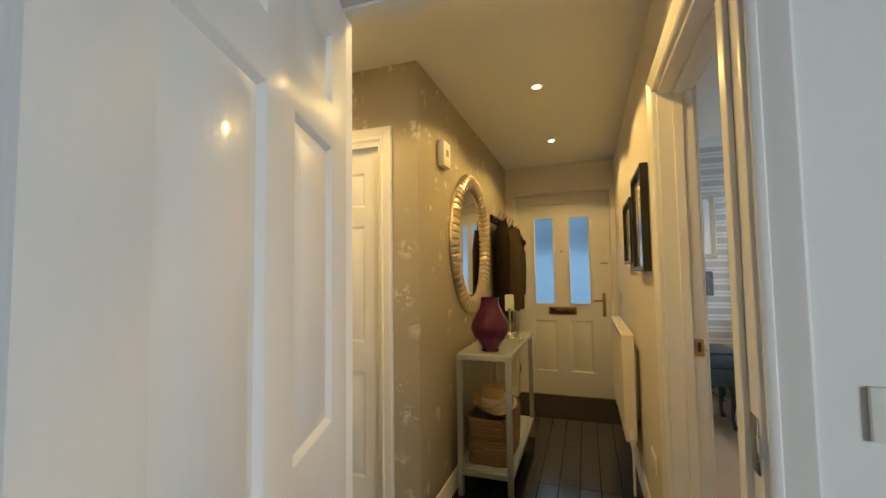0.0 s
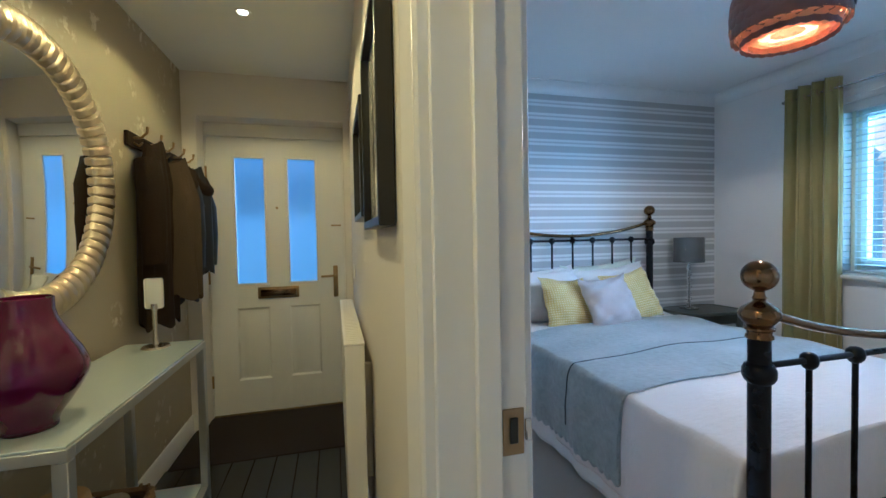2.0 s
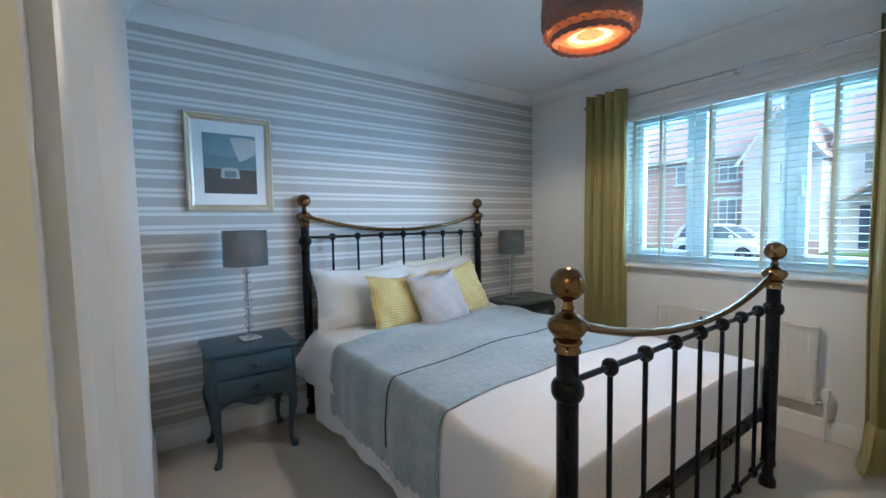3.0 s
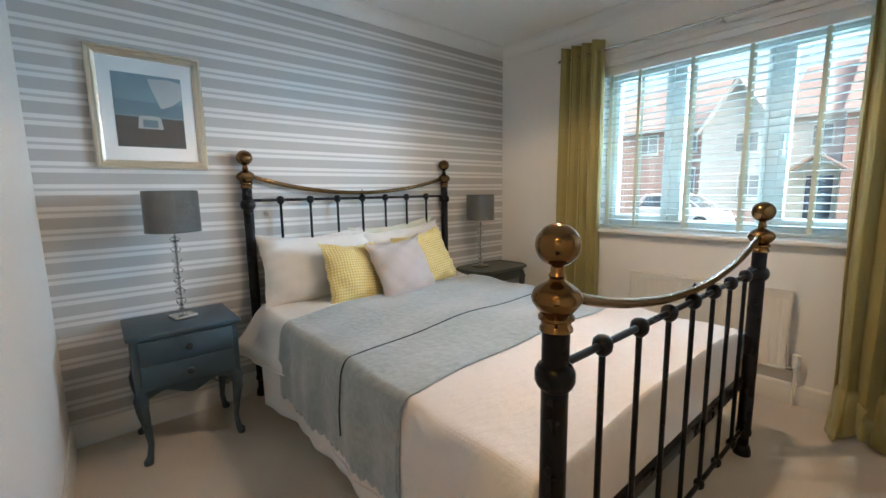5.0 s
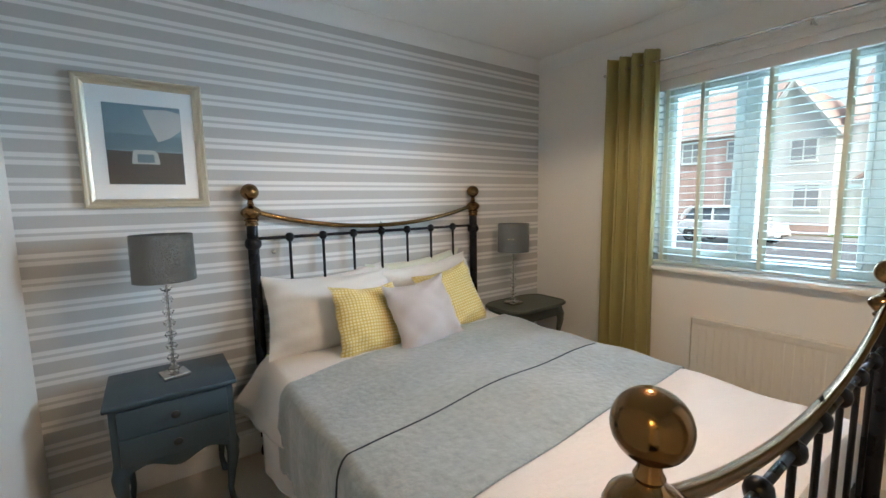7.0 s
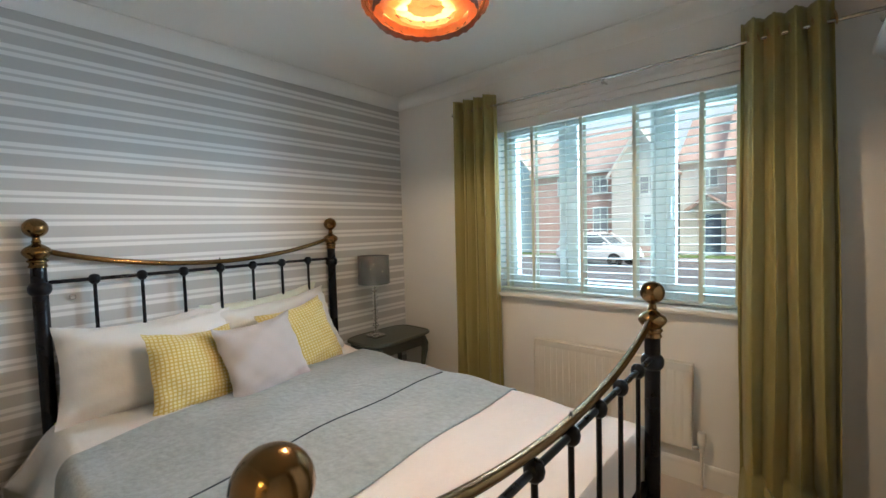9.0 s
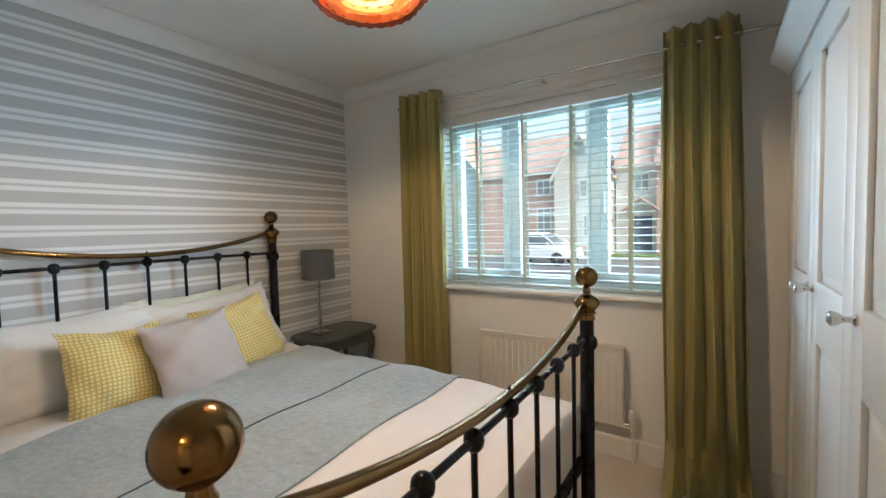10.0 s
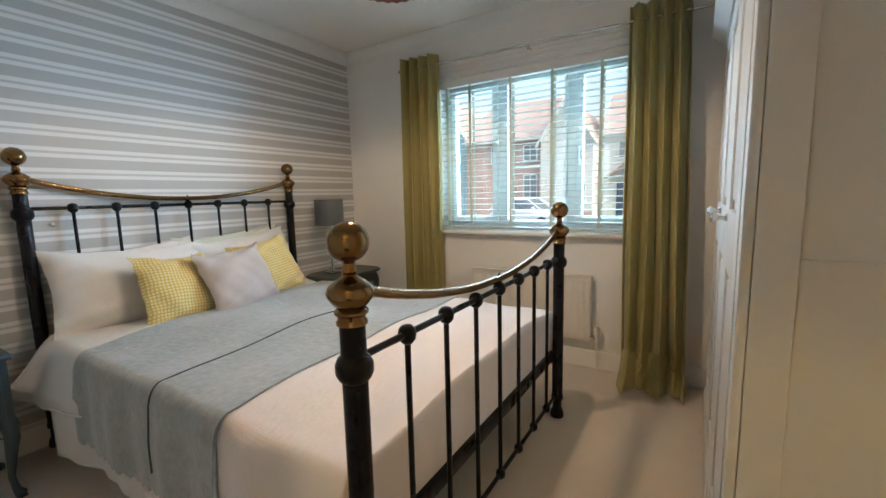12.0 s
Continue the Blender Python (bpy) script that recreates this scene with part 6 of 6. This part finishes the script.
# ---- outside ----
GZ = -0.42
setting("ground", boxed(-300, -300, GZ - 0.3, 300, 300, GZ - 0.02), grass_mat, "grass and earth ground", "ground")
setting("road", boxed(9.0, -80, GZ - 0.1, 22.5, 90, GZ), asphalt, "grey asphalt road", "road")
setting("pavement", boxed(22.5, -80, GZ - 0.1, 24.2, 90, GZ + 0.10), mat("paving_grey", (0.34, 0.32, 0.30), 0.85, vary=0.1, scale=3), "pale concrete pavement with kerb", "pavement")
setting("lawn", boxed(24.2, 1.0, GZ - 0.1, 25.6, 9.0, GZ + 0.14), grass_mat, "strip of green lawn before the houses", "lawn")


def house(name, x, y0, y1, eaves, ridge, gable, wall, label, openings, door=None, brick_base=0.0):
    """A house with its front at x, along y; gable: the gable faces the road."""
    th = thing(name, pose(0, 0, GZ), label, "house", kind="")
    d = 8.0
    bm = bmesh.new()
    box(bm, x, y0, 0, x + d, y1, eaves)
    mid = (y0 + y1) / 2
    if gable:
        for xx in (x, x + d):
            bm.faces.new([bm.verts.new(v) for v in ((xx, y0, eaves), (xx, y1, eaves), (xx, mid, ridge))])
    part("wall", bm, wall, th)
    if brick_base:
        part("plinth", boxed(x - 0.03, y0 - 0.01, 0, x - 0.002, y1 + 0.01, brick_base), brick_red, th, "red brick base")
    rf = bmesh.new()
    o, t = 0.30, 0.12
    if gable:
        k = (ridge - eaves) / (mid - y0)
        for s, ye in ((-1, y0), (1, y1)):
            v = [(x - o, ye + s * 0.2, eaves - 0.2 * k), (x + d, ye + s * 0.2, eaves - 0.2 * k), (x + d, mid, ridge), (x - o, mid, ridge)]
            lo = [rf.verts.new(p) for p in v]
            hi = [rf.verts.new((p[0], p[1], p[2] + t)) for p in v]
            rf.faces.new(lo)
            rf.faces.new(hi)
            for i in range(4):
                rf.faces.new((lo[i], lo[(i + 1) % 4], hi[(i + 1) % 4], hi[i]))
        bb = bmesh.new()
        for s, ye in ((-1, y0), (1, y1)):
            tube(bb, [(x - o - 0.02, ye + s * 0.2, eaves - 0.2 * k), (x - o - 0.02, mid, ridge)], 0.09, 4)
        part("bargeboard", bb, render_white, th, "white bargeboards")
    else:
        v = [(x - o, y0 - 0.1, eaves - 0.1), (x - o, y1 + 0.1, eaves - 0.1), (x + d / 2, y1 + 0.1, ridge), (x + d / 2, y0 - 0.1, ridge)]
        v2 = [(x + d + o, y0 - 0.1, eaves - 0.1), (x + d + o, y1 + 0.1, eaves - 0.1), (x + d / 2, y1 + 0.1, ridge), (x + d / 2, y0 - 0.1, ridge)]
        for q in (v, v2):
            lo = [rf.verts.new(p) for p in q]
            hi = [rf.verts.new((p[0], p[1], p[2] + t)) for p in q]
            rf.faces.new(lo)
            rf.faces.new(hi)
            for i in range(4):
                rf.faces.new((lo[i], lo[(i + 1) % 4], hi[(i + 1) % 4], hi[i]))
        part("gutter", boxed(x - o - 0.08, y0, eaves - 0.16, x - o + 0.02, y1, eaves - 0.06, 0.02), render_white, th, "white gutter")
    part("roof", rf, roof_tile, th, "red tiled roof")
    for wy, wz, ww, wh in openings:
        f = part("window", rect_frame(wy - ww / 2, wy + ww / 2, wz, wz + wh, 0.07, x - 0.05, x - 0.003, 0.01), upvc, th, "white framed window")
        part("pane", boxed(x - 0.03, wy - ww / 2 + 0.07, wz + 0.07, x - 0.02, wy + ww / 2 - 0.07, wz + wh - 0.07), hazed_opening, f)
        part("bar", boxed(x - 0.045, wy - 0.03, wz + 0.07, x - 0.031, wy + 0.03, wz + wh - 0.07), upvc, f)
        part("sill", boxed(x - 0.12, wy - ww / 2 - 0.05, wz - 0.06, x - 0.0035, wy + ww / 2 + 0.05, wz - 0.002, 0.01), render_white, f)
    if door:
        dy, dwid = door
        p = part("door", boxed(x - 0.05, dy - dwid / 2, 0.15, x - 0.004, dy + dwid / 2, 2.15, 0.01), navy_door, th, "navy front door")
        part("handle", ball(bmesh.new(), (x - 0.07, dy - dwid / 2 + 0.1, 1.1), 0.03), chrome, p)
        pc = bmesh.new()
        tube(pc, [(x - 1.0, dy - 0.9, 2.4), (x - 1.0, dy, 3.1), (x - 1.0, dy + 0.9, 2.4)], 0.06, 4)
        for s in (-1, 1):
            v = [(x - 1.1, dy + s * 1.0, 2.35), (x - 0.005, dy + s * 1.0, 2.35), (x - 0.005, dy, 3.1), (x - 1.1, dy, 3.1)]
            lo = [pc.verts.new(q) for q in v]
            hi = [pc.verts.new((q[0], q[1], q[2] + 0.08)) for q in v]
            pc.faces.new(lo)
            pc.faces.new(hi)
            for i in range(4):
                pc.faces.new((lo[i], lo[(i + 1) % 4], hi[(i + 1) % 4], hi[i]))
        part("porch_roof", pc, roof_tile, th, "small tiled porch roof")
    return th


HX = 26.0
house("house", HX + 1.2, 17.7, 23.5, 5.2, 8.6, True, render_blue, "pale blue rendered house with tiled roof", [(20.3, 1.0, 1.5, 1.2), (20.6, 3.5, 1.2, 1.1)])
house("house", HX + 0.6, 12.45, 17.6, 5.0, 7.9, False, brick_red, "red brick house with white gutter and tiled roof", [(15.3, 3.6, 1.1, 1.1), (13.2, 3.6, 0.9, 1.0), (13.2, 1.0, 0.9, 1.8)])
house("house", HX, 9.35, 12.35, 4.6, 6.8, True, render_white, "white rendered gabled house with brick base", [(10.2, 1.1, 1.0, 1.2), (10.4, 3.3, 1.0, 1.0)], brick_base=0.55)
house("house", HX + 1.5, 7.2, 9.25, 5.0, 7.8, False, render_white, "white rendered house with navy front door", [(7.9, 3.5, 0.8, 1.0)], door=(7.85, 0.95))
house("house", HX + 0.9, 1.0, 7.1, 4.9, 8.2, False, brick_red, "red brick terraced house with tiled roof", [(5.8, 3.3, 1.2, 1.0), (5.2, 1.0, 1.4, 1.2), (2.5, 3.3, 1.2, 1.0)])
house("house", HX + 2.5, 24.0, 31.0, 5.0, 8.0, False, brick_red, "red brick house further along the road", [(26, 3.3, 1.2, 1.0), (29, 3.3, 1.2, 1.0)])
# overcast sky beyond the roofs
cloud = bpy.data.materials.new("overcast_cloud")
cloud.use_nodes = True
cloud_bsdf = cloud.node_tree.nodes["Principled BSDF"]
cloud_bsdf.inputs["Base Color"].default_value = (0.0, 0.0, 0.0, 1)
cloud_bsdf.inputs["Emission Color"].default_value = (0.92, 0.97, 1.0, 1)
cloud_bsdf.inputs["Emission Strength"].default_value = 1.0
bm = bmesh.new()
arc = [(150 * math.cos(radians(a)), 10 + 150 * math.sin(radians(a))) for a in range(-60, 61, 5)]
for (xa, ya), (xb, yb) in zip(arc, arc[1:]):
    bm.faces.new([bm.verts.new(v) for v in ((xa, ya, GZ - 0.1), (xb, yb, GZ - 0.1), (xb, yb, 75), (xa, ya, 75))])
bmesh.ops.remove_doubles(bm, verts=bm.verts, dist=1e-4)
setting("backdrop", bm, cloud, "white overcast sky beyond the houses", "sky")
# what the front door's frosted panes blur: a boarded fence
fe = thing("fence", pose(0, 10.2, GZ), "weathered board fence beyond the front door", "fence")
for k in range(40):
    x = -3.5 + k * 0.2
    part("board", boxed(x, 0, 0.021, x + 0.19, 0.03, 2.05 , 0.004, 1), fence_grey, fe)

# parked car
car = thing("car", pose(20.6, 11.15, GZ, 0, 0, 262), "small white hatchback parked across the road", "car")


stations = [(-1.775, 0.62, 0.42, 0.62), (-1.70, 0.72, 0.32, 0.78), (-1.45, 0.79, 0.24, 0.93), (-0.95, 0.81, 0.22, 0.98), (-0.45, 0.815, 0.20, 0.98), (0.2, 0.815, 0.20, 0.97), (0.85, 0.81, 0.22, 0.93), (1.25, 0.79, 0.24, 0.84), (1.58, 0.72, 0.28, 0.72), (1.75, 0.58, 0.36, 0.56)]


def body_fn(u, v):
    q = u * (len(stations) - 1)
    i = min(int(q), len(stations) - 2)
    f = q - i
    x, w, lo, hi = [stations[i][k] * (1 - f) + stations[i + 1][k] * f for k in range(4)]
    a = 2 * math.pi * v
    ca, sa = math.cos(a), math.sin(a)
    y = w * (abs(ca) ** 0.45) * (1 if ca > 0 else -1)
    z = (lo + hi) / 2 + (hi - lo) / 2 * (abs(sa) ** 0.5) * (1 if sa > 0 else -1)
    return (x, y, z)


bm = bmesh.new()
rowsv = [[bm.verts.new(body_fn(i / 45, j / 40)) for j in range(40)] for i in range(46)]
for a, b in zip(rowsv, rowsv[1:]):
    for j in range(40):
        bm.faces.new((a[j], a[(j + 1) % 40], b[(j + 1) % 40], b[j]))
bm.faces.new(rowsv[0])
bm.faces.new(rowsv[-1])
part("body", bm, car_white, car)


def cabin(grow, z_lo, z_hi, front, back, top_f, top_b):
    bm = bmesh.new()
    lo = [(back, 0.74 + grow), (front, 0.74 + grow)]
    n = 8
    loops = []
    for j in range(n + 1):
        t = j / n
        z = z_lo + (z_hi - z_lo) * (1 - (1 - t) ** 1.7)
        xb = back + (top_b - back) * t ** 1.2
        xf = front + (top_f - front) * t ** 0.9
        w = (0.75 - 0.17 * t ** 1.3) + grow
        loops.append([bm.verts.new((xb + (xf - xb) * (0.5 + 0.5 * math.cos(a) * (abs(math.cos(a)) ** -0.35 if abs(math.cos(a)) > 1e-6 else 1)), w * (abs(math.sin(a)) ** 0.5) * (1 if math.sin(a) > 0 else -1), z)) for a in [2 * math.pi * (k + 0.5) / 32 for k in range(32)]])
    for a, b in zip(loops, loops[1:]):
        for k in range(32):
            bm.faces.new((a[k], a[(k + 1) % 32], b[(k + 1) % 32], b[k]))
    bm.faces.new(loops[-1])
    bm.faces.new(loops[0])
    return bm


part("cabin_glass", cabin(0.0, 0.90, 1.40, 1.00, -1.62, 0.20, -1.20), car_glass, car, "dark side and front glass")
part("roof_shell", cabin(0.012, 1.36, 1.475, 0.34, -1.32, 0.10, -1.15), car_white, car)
for s in (-1, 1):
    bm = bmesh.new()
    tube(bm, [(1.02, s * 0.70, 0.90), (0.60, s * 0.66, 1.20), (0.28, s * 0.60, 1.40)], 0.035, 8)
    tube(bm, [(-0.30, s * 0.752, 0.90), (-0.34, s * 0.69, 1.22), (-0.36, s * 0.60, 1.42)], 0.035, 8)
    tube(bm, [(-1.60, s * 0.68, 0.90), (-1.42, s * 0.64, 1.20), (-1.22, s * 0.58, 1.42)], 0.07, 8)
    part("pillars", bm, car_white, car)
    part("headlight", ball(bmesh.new(), (1.56, s * 0.56, 0.66), 0.11, 1.0), lamp_crystal, car, "clear headlight")
    part("mirror", ball(bmesh.new(), (0.72, s * 0.86, 0.98), 0.085, 0.8), car_white, car)
    for x in (-1.12, 1.12):
        wh = part("wheel", lathe(bmesh.new(), [(0.20, -0.09), (0.27, -0.09), (0.295, -0.07), (0.295, 0.07), (0.27, 0.09), (0.20, 0.09)], (x, s * 0.735, 0.296), 32, "Y"), tyre_black, car, "black tyre")
        part("rim", lathe(bmesh.new(), [(0.02, s * 0.10), (0.06, s * 0.098), (0.15, s * 0.075), (0.19, s * 0.094), (0.20, s * 0.085), (0.19, -s * 0.05), (0.02, -s * 0.05)], (x, s * 0.735, 0.296), 24, "Y"), chrome, wh, "alloy rim")
part("bumper", boxed(1.60, -0.5, 0.30, 1.80, 0.5, 0.44, 0.05, 3), car_white, car)
part("grille", boxed(1.795, -0.30, 0.33, 1.806, 0.30, 0.40, 0.004), tyre_black, car)

# ---- hall floorboards ----
bm = bmesh.new()
box(bm, 0, 0, 0, 0.118, 1.19, 0.0115, 0.0018, 1)
board_mesh = mesh("floorboard", bm, laminate)
bm = bmesh.new()
box(bm, 0, 0, 0, 0.118, 0.60, 0.0115, 0.0018, 1)
short_mesh = mesh("floorboard", bm, laminate)
rnd = random.Random(5)
for i in range(21):
    x = -1.15 + i * 0.12
    if x > 1.27:
        break
    off = rnd.choice((0.0, 0.4, 0.8))
    y = 3.52
    first = True
    while y < 6.5:
        ln_ = 0.60 if (first and off) else 1.19
        if y + ln_ > 7.0 or (x < 0.19 and y + ln_ > 4.72):
            ln_ = 0.60
        if y + ln_ > 7.05 or (x < 0.19 and y + ln_ > 4.9):
            break
        o = new("floorboard", board_mesh if ln_ > 1 else short_mesh)
        o.parent = hall_floor
        o.location = (x, y, -0.0119)
        y += ln_ + 0.002
        first = False
